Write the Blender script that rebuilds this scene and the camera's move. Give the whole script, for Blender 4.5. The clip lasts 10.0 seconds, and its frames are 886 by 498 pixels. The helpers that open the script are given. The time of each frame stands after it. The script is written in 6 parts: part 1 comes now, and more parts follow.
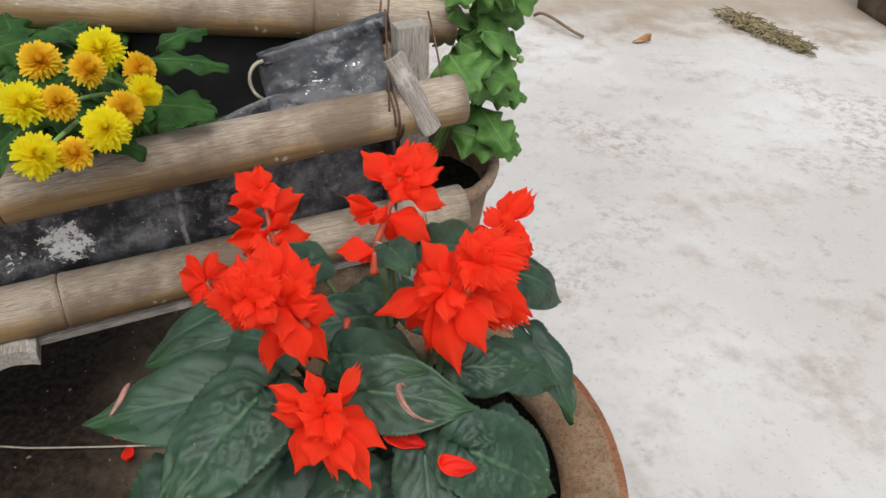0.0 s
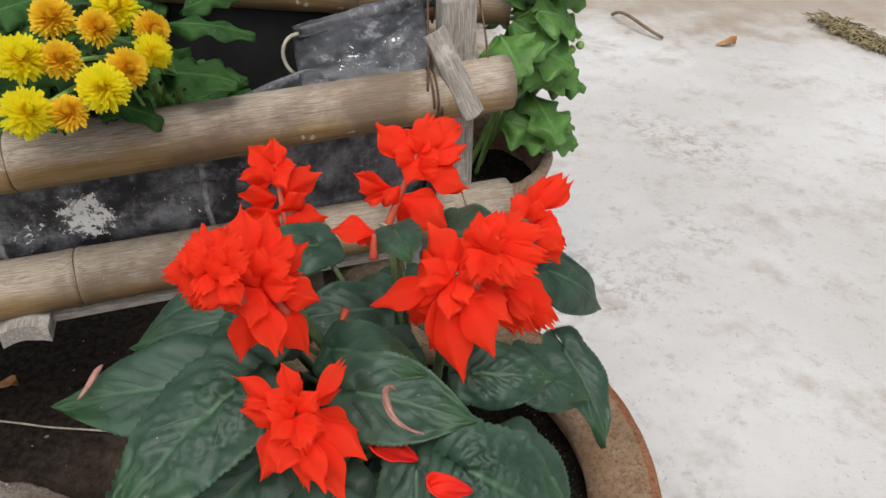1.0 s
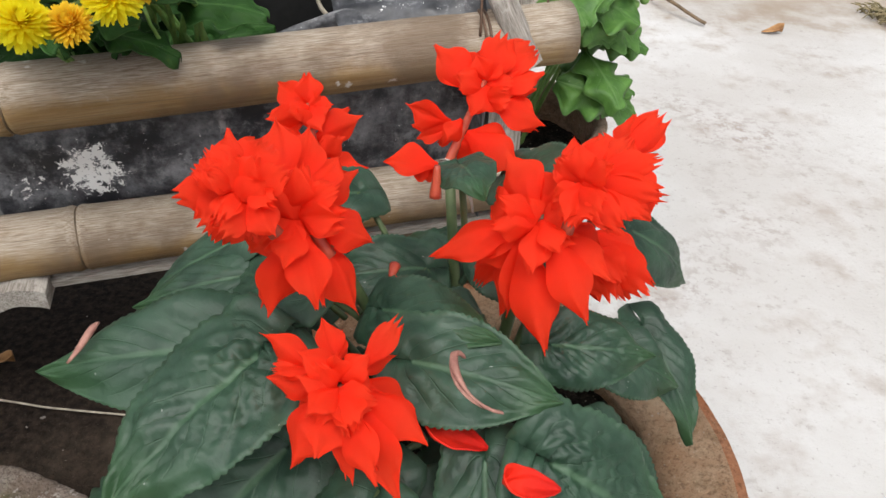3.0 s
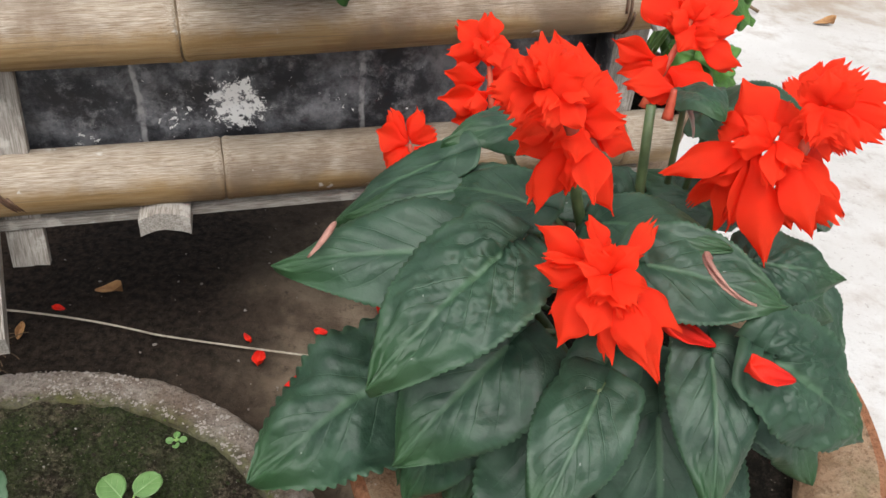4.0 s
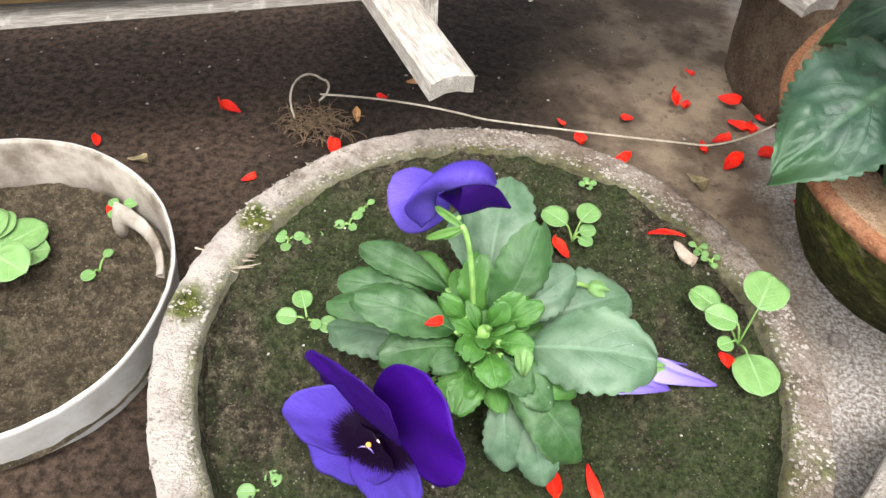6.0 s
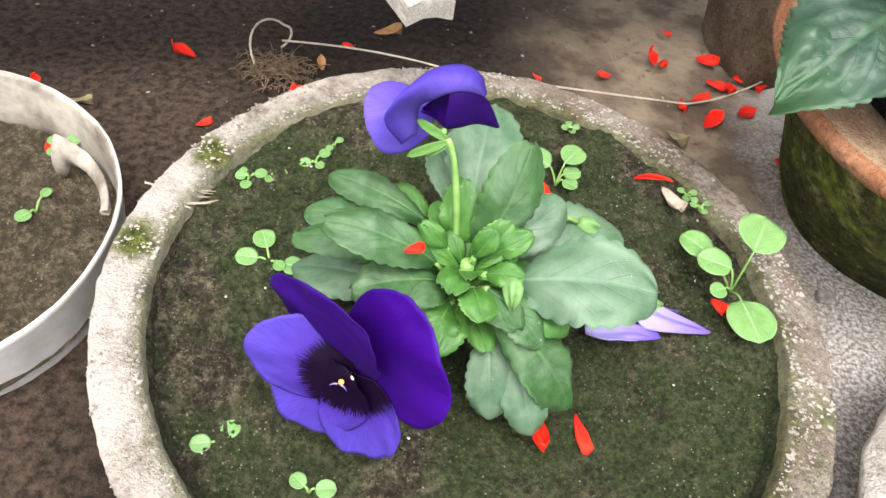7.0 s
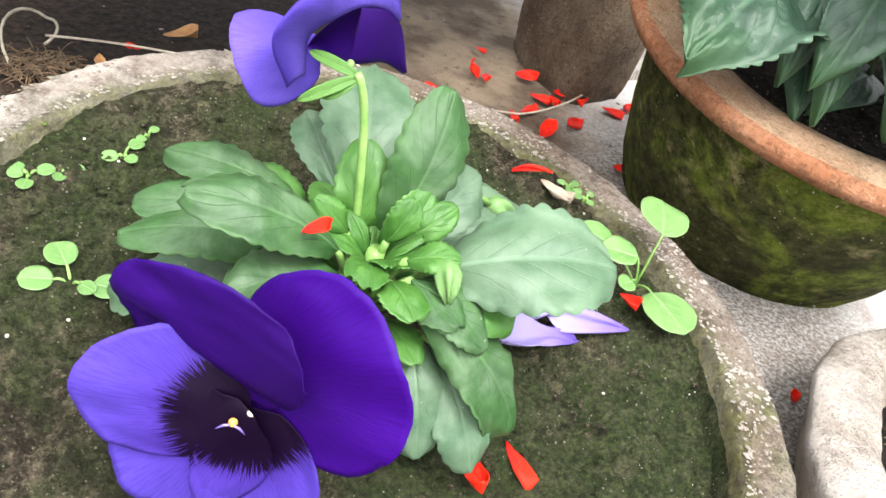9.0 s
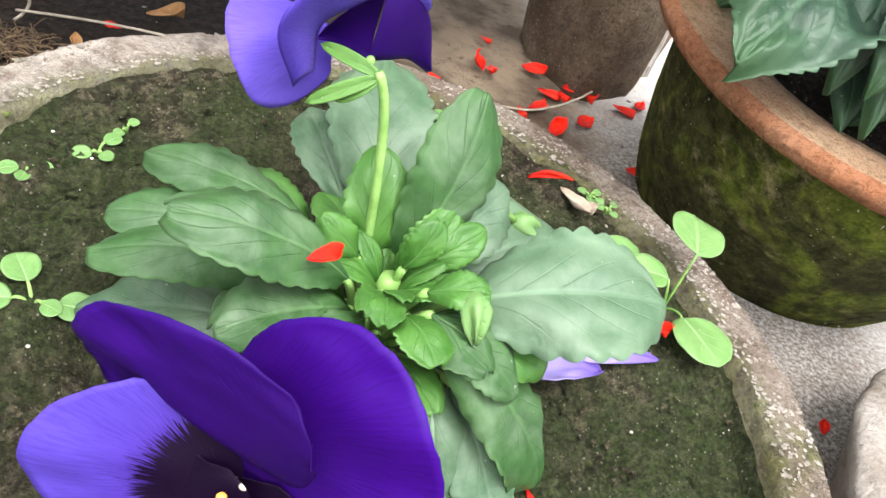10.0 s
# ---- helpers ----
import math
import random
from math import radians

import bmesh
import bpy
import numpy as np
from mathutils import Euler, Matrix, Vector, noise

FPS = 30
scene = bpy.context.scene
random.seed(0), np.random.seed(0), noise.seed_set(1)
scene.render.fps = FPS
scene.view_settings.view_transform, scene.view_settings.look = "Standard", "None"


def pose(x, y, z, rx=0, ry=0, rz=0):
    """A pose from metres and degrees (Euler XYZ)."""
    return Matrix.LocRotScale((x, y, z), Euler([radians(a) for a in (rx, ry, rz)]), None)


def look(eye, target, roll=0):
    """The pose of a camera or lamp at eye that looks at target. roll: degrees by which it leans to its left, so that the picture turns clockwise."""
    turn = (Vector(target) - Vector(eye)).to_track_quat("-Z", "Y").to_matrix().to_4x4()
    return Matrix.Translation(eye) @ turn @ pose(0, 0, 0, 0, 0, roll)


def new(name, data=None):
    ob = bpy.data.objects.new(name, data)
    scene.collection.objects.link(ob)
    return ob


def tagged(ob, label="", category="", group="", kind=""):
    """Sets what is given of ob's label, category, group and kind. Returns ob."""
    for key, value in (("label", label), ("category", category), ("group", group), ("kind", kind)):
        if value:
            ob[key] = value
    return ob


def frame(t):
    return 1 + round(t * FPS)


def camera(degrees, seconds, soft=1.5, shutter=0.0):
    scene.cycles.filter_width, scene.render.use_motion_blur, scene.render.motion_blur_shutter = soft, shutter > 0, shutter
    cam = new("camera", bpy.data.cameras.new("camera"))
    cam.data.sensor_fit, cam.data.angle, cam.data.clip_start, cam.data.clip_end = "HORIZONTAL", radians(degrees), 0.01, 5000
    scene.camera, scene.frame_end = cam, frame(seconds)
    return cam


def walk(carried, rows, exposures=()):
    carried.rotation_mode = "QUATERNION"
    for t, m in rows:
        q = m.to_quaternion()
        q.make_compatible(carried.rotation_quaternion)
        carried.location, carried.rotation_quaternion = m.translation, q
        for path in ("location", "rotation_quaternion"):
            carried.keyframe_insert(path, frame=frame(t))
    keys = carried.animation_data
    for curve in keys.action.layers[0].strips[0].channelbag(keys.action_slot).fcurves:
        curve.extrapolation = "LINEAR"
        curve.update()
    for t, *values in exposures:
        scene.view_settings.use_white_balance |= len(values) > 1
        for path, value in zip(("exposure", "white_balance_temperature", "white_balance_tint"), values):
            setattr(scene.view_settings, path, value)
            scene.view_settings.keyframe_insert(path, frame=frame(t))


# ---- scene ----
cam = camera(59.5, 10.0, soft=1.5, shutter=0.0)
PATH = [
    (0, (-0.031, -0.011, 0.537), (0.025, 1.577, -0.678), 3.5),
    (0.5, (-0.009, 0.004, 0.515), (-0.107, 1.595, -0.695), 2.4),
    (1, (-0.004, 0.022, 0.503), (-0.139, 1.61, -0.704), 2.5),
    (1.5, (-0.018, 0.029, 0.487), (-0.183, 1.623, -0.71), 3.2),
    (2, (-0.023, 0.041, 0.473), (-0.205, 1.636, -0.72), 2.6),
    (3.5, (-0.036, 0.056, 0.444), (-0.202, 1.639, -0.766), 4.1),
    (3.9, (-0.079, 0.018, 0.44), (-0.245, 1.591, -0.783), 6.1),
    (4, (-0.101, 0.009, 0.437), (-0.249, 1.577, -0.795), 6.8),
    (4.2, (-0.139, -0.019, 0.437), (-0.297, 1.534, -0.814), 6.6),
    (4.5, (-0.194, -0.052, 0.446), (-0.35, 1.472, -0.84), 6.0),
    (5, (-0.236, -0.075, 0.428), (-0.361, 1.392, -0.926), 9.8),
    (5.5, (-0.281, -0.085, 0.424), (-0.432, 1.302, -1.009), 6.7),
    (6, (-0.303, -0.112, 0.385), (-0.473, 1.252, -1.068), 5.3),
    (6.2, (-0.307, -0.116, 0.377), (-0.463, 1.243, -1.081), 6.0),
    (7.3, (-0.314, -0.111, 0.324), (-0.278, 1.306, -1.087), 11.7),
    (7.5, (-0.329, -0.107, 0.316), (-0.211, 1.357, -1.042), 13.5),
    (8, (-0.356, -0.105, 0.292), (-0.054, 1.399, -0.991), 17.3),
    (8.5, (-0.363, -0.097, 0.274), (0.071, 1.426, -0.948), 18.6),
    (9, (-0.352, -0.08, 0.253), (0.17, 1.442, -0.935), 19.4),
    (9.5, (-0.344, -0.032, 0.248), (0.26, 1.461, -0.937), 21.3),
    (10, (-0.356, -0.045, 0.238), (0.215, 1.448, -0.964), 22.1),
]
walk(cam, [(t, look(eye, target, roll)) for t, eye, target, roll in PATH], exposures=[(0.0, 0.15), (1.0, 0.15), (2.0, 0.15), (3.5, 0.48), (4.0, 0.54), (4.5, 1.02), (5.0, 1.40), (5.5, 1.50), (6.2, 1.65), (7.5, 1.75), (8.5, 1.92), (9.5, 1.92), (10.0, 1.78)])

# ---- light: a bright overcast sky with a weak wide sun ----
world = bpy.data.worlds.new("overcast_sky")
scene.world = world
world.use_nodes = True
wn, wl = world.node_tree.nodes, world.node_tree.links
sky = wn.new("ShaderNodeTexSky")
sky.sky_type, sky.sun_disc = "NISHITA", False
sky.sun_elevation, sky.sun_rotation = radians(58), radians(200)
sky.dust_density, sky.air_density, sky.ozone_density = 4.0, 1.0, 1.0
pale = wn.new("ShaderNodeHueSaturation")
pale.inputs["Saturation"].default_value = 0.2
wl.new(sky.outputs[0], pale.inputs["Color"])
wl.new(pale.outputs[0], wn["Background"].inputs["Color"])
wn["Background"].inputs["Strength"].default_value = 0.15
sun = new("sun", bpy.data.lights.new("sun", "SUN"))
sun.data.energy, sun.data.angle, sun.data.color = 1.4, radians(25), (1.0, 0.98, 0.96)
sun.matrix_world = look((0.6, -0.9, 2.2), (0, 0, 0))


# ---- materials ----
class Nodes:
    """A material and short ways to its nodes."""

    def __init__(self, name, rough=0.7, metal=0.0, gloss=0.5):
        self.mat = bpy.data.materials.new(name)
        self.mat.use_nodes = True
        self.n, self.l = self.mat.node_tree.nodes, self.mat.node_tree.links
        self.b = self.n["Principled BSDF"]
        self.b.inputs["Roughness"].default_value, self.b.inputs["Metallic"].default_value = rough, metal
        self.b.inputs["Specular IOR Level"].default_value = gloss
        self.tc = self.n.new("ShaderNodeTexCoord")

    def put(self, value, socket):
        if isinstance(value, bpy.types.NodeSocket):
            self.l.new(value, socket)
        else:
            socket.default_value = value

    def coords(self, kind="Object", scale=(1, 1, 1), loc=(0, 0, 0), rot=(0, 0, 0)):
        m = self.n.new("ShaderNodeMapping")
        m.inputs["Scale"].default_value, m.inputs["Location"].default_value, m.inputs["Rotation"].default_value = scale, loc, rot
        self.l.new(self.tc.outputs[kind], m.inputs[0])
        return m.outputs[0]

    def noise(self, scale, detail=4, rough=0.6, where=None, distort=0.0):
        t = self.n.new("ShaderNodeTexNoise")
        t.inputs["Scale"].default_value, t.inputs["Detail"].default_value = scale, detail
        t.inputs["Roughness"].default_value, t.inputs["Distortion"].default_value = rough, distort
        self.l.new(where or self.tc.outputs["Object"], t.inputs["Vector"])
        return t.outputs["Fac"]

    def voronoi(self, scale, where=None, feature="F1"):
        t = self.n.new("ShaderNodeTexVoronoi")
        t.feature = feature
        t.inputs["Scale"].default_value = scale
        self.l.new(where or self.tc.outputs["Object"], t.inputs["Vector"])
        return t.outputs["Distance"]

    def ramp(self, fac, lo, hi, a=0.0, b=1.0):
        r = self.n.new("ShaderNodeMapRange")
        r.interpolation_type = "SMOOTHSTEP"
        for k, v in zip(("Value", "From Min", "From Max", "To Min", "To Max"), (fac, lo, hi, a, b)):
            self.put(v, r.inputs[k])
        return r.outputs[0]

    def math(self, op, a, b=0.0):
        m = self.n.new("ShaderNodeMath")
        m.operation = op
        self.put(a, m.inputs[0])
        self.put(b, m.inputs[1])
        return m.outputs[0]

    def mix(self, fac, a, b, blend="MIX"):
        m = self.n.new("ShaderNodeMix")
        m.data_type, m.blend_type = "RGBA", blend
        self.put(fac, m.inputs[0])
        for v, k in ((a, 6), (b, 7)):
            self.put(v if isinstance(v, bpy.types.NodeSocket) else (*v, 1.0), m.inputs[k])
        return m.outputs[2]

    def split(self, vec):
        s = self.n.new("ShaderNodeSeparateXYZ")
        self.l.new(vec, s.inputs[0])
        return s.outputs

    def random(self):
        return self.n.new("ShaderNodeObjectInfo").outputs["Random"]

    def done(self, color, height=None, depth=0.001, strength=0.6, rough=None):
        self.put(color if isinstance(color, bpy.types.NodeSocket) else (*color, 1.0), self.b.inputs["Base Color"])
        if rough is not None:
            self.put(rough, self.b.inputs["Roughness"])
        if height is not None:
            bump = self.n.new("ShaderNodeBump")
            bump.inputs["Strength"].default_value, bump.inputs["Distance"].default_value = strength, depth
            self.l.new(height, bump.inputs["Height"])
            self.l.new(bump.outputs[0], self.b.inputs["Normal"])
        return self.mat


def ground_material():
    """Pale worn concrete with a film of dark soil spread over its left part."""
    k = Nodes("ground", 0.85, gloss=0.12)
    p = k.split(k.tc.outputs["Object"])
    big, mid, fine = k.noise(2.2, 5, 0.6), k.noise(9, 6, 0.65), k.noise(160, 4, 0.7)
    grit = k.voronoi(420)
    conc = k.mix(k.ramp(big, 0.35, 0.7), (0.468, 0.448, 0.425), (0.605, 0.60, 0.59))
    conc = k.mix(k.math("MULTIPLY", k.ramp(mid, 0.50, 0.70), 0.6), conc, (0.315, 0.255, 0.21))
    conc = k.mix(k.math("MULTIPLY", k.ramp(k.noise(34, 5, 0.7), 0.56, 0.72), 0.40), conc, (0.25, 0.20, 0.17))
    conc = k.mix(k.math("MULTIPLY", k.ramp(k.noise(170, 6, 0.8), 0.57, 0.70), 0.6), conc, (0.19, 0.155, 0.135))
    stain = k.math("MULTIPLY", k.ramp(k.noise(3.2, 4, 0.6, k.coords(loc=(3, 1, 0))), 0.50, 0.66), k.ramp(k.noise(60, 6, 0.75), 0.47, 0.60))
    conc = k.mix(k.math("MULTIPLY", stain, 0.55), conc, (0.245, 0.185, 0.155))
    dirt = k.math("MULTIPLY", k.ramp(p["Y"], 0.54, 0.34), k.ramp(p["X"], 0.10, -0.03))
    conc = k.mix(k.math("MULTIPLY", dirt, k.ramp(k.noise(380, 6, 0.8), 0.36, 0.60)), conc, (0.135, 0.110, 0.09))
    far = k.ramp(k.math("ADD", p["Y"], k.math("MULTIPLY", mid, 0.6)), 1.55, 1.85)
    conc = k.mix(k.math("MULTIPLY", far, 0.75), conc, (0.30, 0.235, 0.17))
    soil = k.mix(k.ramp(fine, 0.3, 0.75), (0.0050, 0.0035, 0.0026), (0.034, 0.0235, 0.017))
    brown = k.mix(k.ramp(fine, 0.3, 0.72), (0.012, 0.008, 0.0057), (0.070, 0.047, 0.033))
    # Darker on the bed's side: the shade under the bed is painted in.
    soil = k.mix(k.ramp(k.math("ADD", p["X"], k.math("MULTIPLY", mid, 0.12)), -0.37, -0.47), soil, brown)
    dry = k.math("ADD", k.math("MULTIPLY", k.noise(7, 4, 0.55), 0.42), p["X"])
    mud = k.mix(k.ramp(k.noise(13, 6, 0.6), 0.40, 0.60), (0.110, 0.080, 0.056), (0.285, 0.220, 0.155))
    mud = k.mix(k.math("MULTIPLY", k.ramp(k.noise(75, 6, 0.8), 0.54, 0.66), 0.6), mud, (0.045, 0.034, 0.025))
    soil = k.mix(k.math("MULTIPLY", k.ramp(dry, -0.16, 0.10), 0.9), soil, mud)
    soil = k.mix(k.math("MULTIPLY", k.ramp(grit, 0.13, 0.05), 0.3), soil, (0.26, 0.22, 0.18))
    line = k.math("ADD", k.math("ADD", p["X"], k.math("MULTIPLY", p["Y"], -0.06)), k.math("MULTIPLY", k.noise(11, 5, 0.7), -0.14))
    cover = k.ramp(line, -0.235, -0.165, 1.0, 0.0)
    color = k.mix(cover, conc, soil)
    h = k.math("ADD", k.math("MULTIPLY", fine, 0.5), k.math("MULTIPLY", mid, 0.3))
    h = k.math("ADD", h, k.math("MULTIPLY", k.math("MULTIPLY", cover, k.noise(70, 5, 0.7)), 1.2))
    return k.done(color, h, 0.003, 0.7)


def soil_material(name, moss=0.5, wet=(0.020, 0.016, 0.011), dry=(0.085, 0.068, 0.046)):
    """Crumbly earth: dark and paler grains, a thin dark film of moss in patches, lime grains."""
    k = Nodes(name, 0.9, gloss=0.15)
    fine, mid, clod = k.noise(240, 8, 0.8), k.noise(30, 6, 0.7), k.noise(85, 6, 0.75)
    c = k.mix(k.ramp(fine, 0.42, 0.62), wet, dry)
    c = k.mix(k.math("MULTIPLY", k.ramp(k.noise(520, 4, 0.8), 0.56, 0.66), 0.6), c, tuple(min(0.5, 1.9 * v) for v in dry))
    c = k.mix(k.math("MULTIPLY", k.ramp(clod, 0.56, 0.44), 0.7), c, tuple(0.6 * v for v in wet))
    green = k.mix(k.ramp(k.noise(420, 6, 0.8), 0.38, 0.66), (0.014, 0.026, 0.008), (0.070, 0.105, 0.028))
    patch_ = k.math("ADD", k.math("MULTIPLY", mid, 0.45), k.math("MULTIPLY", k.noise(11, 4), 0.55))
    c = k.mix(k.math("MULTIPLY", k.ramp(patch_, 0.62 - 0.3 * moss, 0.76 - 0.3 * moss), 0.75), c, green)
    c = k.mix(k.math("MULTIPLY", k.ramp(k.math("ADD", k.voronoi(300), k.math("MULTIPLY", k.noise(40, 4), 0.4)), 0.36, 0.26), 0.6), c, (0.38, 0.345, 0.27))
    return k.done(c, k.math("ADD", k.math("MULTIPLY", fine, 0.9), k.math("MULTIPLY", clod, 2.2)), 0.006, 1.0)


def clay_material(name, base, pale, moss_amount, grime=(0.10, 0.08, 0.06), band=None, inner=None, tufts=()):
    """Old terracotta with lime bloom, grime and moss."""
    k = Nodes(name, 0.85, gloss=0.15)
    p = k.split(k.tc.outputs["Object"])
    mid, fine, big = k.noise(24, 6, 0.7), k.noise(170, 5, 0.7), k.noise(9, 4, 0.6)
    c = k.mix(k.ramp(mid, 0.35, 0.65), base, pale)
    c = k.mix(k.math("MULTIPLY", k.ramp(k.noise(60, 6, 0.7), 0.5, 0.68), 0.7), c, grime)
    moss = k.mix(k.ramp(fine, 0.3, 0.7), (0.022, 0.030, 0.006), (0.165, 0.185, 0.040))
    wet = k.ramp(k.math("ADD", k.math("MULTIPLY", big, 0.65), k.math("MULTIPLY", mid, 0.35)), 0.62 - 0.3 * moss_amount, 0.78 - 0.3 * moss_amount)
    if band:
        wet = k.math("MAXIMUM", k.math("MULTIPLY", wet, k.ramp(p["Z"], band[0], band[1], 1.0, 0.25)), k.math("MULTIPLY", k.ramp(p["Z"], band[0], band[1], 1.0, 0.0), 0.75))
    grain = k.noise(420, 4, 0.8)
    c = k.mix(k.math("MULTIPLY", k.ramp(grain, 0.48, 0.64), 0.6), c, tuple(0.40 * v for v in base))
    c = k.mix(k.math("MULTIPLY", k.ramp(k.noise(310, 6, 0.85), 0.56, 0.68), 0.5), c, tuple(min(0.75, 1.5 * v) for v in pale))
    lime = k.math("MULTIPLY", k.ramp(p["X"], -0.03, -0.14), k.ramp(k.noise(28, 5, 0.7), 0.36, 0.56))
    c = k.mix(k.math("MULTIPLY", lime, 0.75 if not band and pale[2] > 0.3 else 0.0), c, (0.66, 0.60, 0.54))
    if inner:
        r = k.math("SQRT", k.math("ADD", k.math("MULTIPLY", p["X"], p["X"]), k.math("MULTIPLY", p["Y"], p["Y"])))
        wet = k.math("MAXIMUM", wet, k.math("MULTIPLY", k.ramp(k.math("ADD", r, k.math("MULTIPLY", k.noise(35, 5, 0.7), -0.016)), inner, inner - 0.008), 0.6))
    for spot in tufts:
        vec = k.n.new("ShaderNodeVectorMath")
        vec.operation = "DISTANCE"
        k.l.new(k.tc.outputs["Object"], vec.inputs[0])
        vec.inputs[1].default_value = spot
        wet = k.math("MAXIMUM", wet, k.ramp(k.math("ADD", vec.outputs["Value"], k.math("MULTIPLY", k.noise(60, 5, 0.7), 0.02)), 0.027, 0.016))
    c = k.mix(wet, c, moss)
    c = k.mix(k.math("MULTIPLY", k.ramp(k.math("ADD", k.voronoi(230), k.math("MULTIPLY", k.noise(30, 3), 0.3)), 0.29, 0.20), 0.5), c, (0.58, 0.53, 0.46))
    return k.done(c, k.math("ADD", k.math("ADD", fine, k.math("MULTIPLY", grain, 0.8)), k.math("MULTIPLY", mid, 1.2)), 0.006, 1.0)


def mossy_side_material():
    """The side of a clay pot overgrown with dark and bright moss, with tan clay and lime specks between."""
    k = Nodes("mossy_clay", 0.9, gloss=0.1)
    p = k.split(k.tc.outputs["Object"])
    mid, fine, big = k.noise(30, 6, 0.7), k.noise(120, 6, 0.8), k.noise(17, 5, 0.65, distort=0.8)
    c = k.mix(k.ramp(fine, 0.3, 0.72), (0.018, 0.021, 0.007), (0.120, 0.120, 0.042))
    c = k.mix(k.math("MULTIPLY", k.ramp(big, 0.42, 0.58), 0.88), c, k.mix(k.ramp(fine, 0.3, 0.7), (0.080, 0.115, 0.014), (0.26, 0.31, 0.045)))
    c = k.mix(k.math("MULTIPLY", k.ramp(mid, 0.56, 0.72), 0.8), c, (0.42, 0.35, 0.19))
    low = k.ramp(p["Z"], -0.03, -0.08)
    c = k.mix(k.math("MULTIPLY", k.ramp(k.noise(17, 5, 0.7), 0.45, 0.6), k.math("MULTIPLY", low, 0.6)), c, (0.030, 0.026, 0.014))
    specks = k.math("ADD", k.math("ADD", k.voronoi(250), k.math("MULTIPLY", k.noise(300, 4, 0.8), 0.5)), k.math("MULTIPLY", k.noise(16, 4, 0.7), 0.9))
    c = k.mix(k.math("MULTIPLY", k.ramp(specks, 0.78, 0.68), 0.8), c, (0.50, 0.45, 0.31))
    return k.done(c, k.math("ADD", fine, k.math("MULTIPLY", mid, 1.4)), 0.006, 1.0)


def bamboo_material():
    k = Nodes("weathered_bamboo", 0.6, gloss=0.3)
    long = k.coords(scale=(3, 60, 60))
    streak, fine, blot = k.noise(4, 6, 0.7, long), k.noise(14, 4, 0.7, k.coords(scale=(6, 160, 160))), k.noise(14, 5, 0.6)
    c = k.mix(k.ramp(streak, 0.3, 0.72), (0.245, 0.145, 0.052), (0.40, 0.275, 0.140))
    top = k.split(k.tc.outputs["Object"])
    grey = k.ramp(k.math("ADD", top["Z"], k.math("MULTIPLY", k.noise(30, 5, 0.7), 0.02)), 0.005, 0.019)
    c = k.mix(k.math("MULTIPLY", grey, 0.66), c, k.mix(k.ramp(fine, 0.35, 0.65), (0.22, 0.18, 0.145), (0.66, 0.61, 0.54)))
    c = k.mix(k.math("MULTIPLY", k.ramp(blot, 0.46, 0.66), 0.75), c, (0.15, 0.10, 0.062))
    c = k.mix(k.math("MULTIPLY", k.ramp(k.noise(42, 4, 0.6), 0.70, 0.76), 0.8), c, (0.05, 0.035, 0.022))
    c = k.mix(k.ramp(k.noise(75, 5, 0.6), 0.66, 0.72), c, (0.60, 0.57, 0.52))
    c = k.mix(k.math("MULTIPLY", k.ramp(k.noise(5, 3, 0.5, k.coords(scale=(2.5, 230, 230))), 0.60, 0.70), 0.4), c, (0.12, 0.09, 0.06))
    return k.done(c, k.math("ADD", fine, streak), 0.0012, 0.7)


def slat_material():
    k = Nodes("grey_split_bamboo", 0.8, gloss=0.2)
    fine = k.noise(8, 6, 0.7, k.coords(scale=(140, 8, 140)))
    c = k.mix(k.ramp(fine, 0.32, 0.68), (0.20, 0.175, 0.148), (0.47, 0.435, 0.39))
    c = k.mix(k.math("MULTIPLY", k.ramp(k.noise(60, 5), 0.55, 0.66), 0.6), c, (0.62, 0.59, 0.54))
    return k.done(c, fine, 0.0015, 0.8)


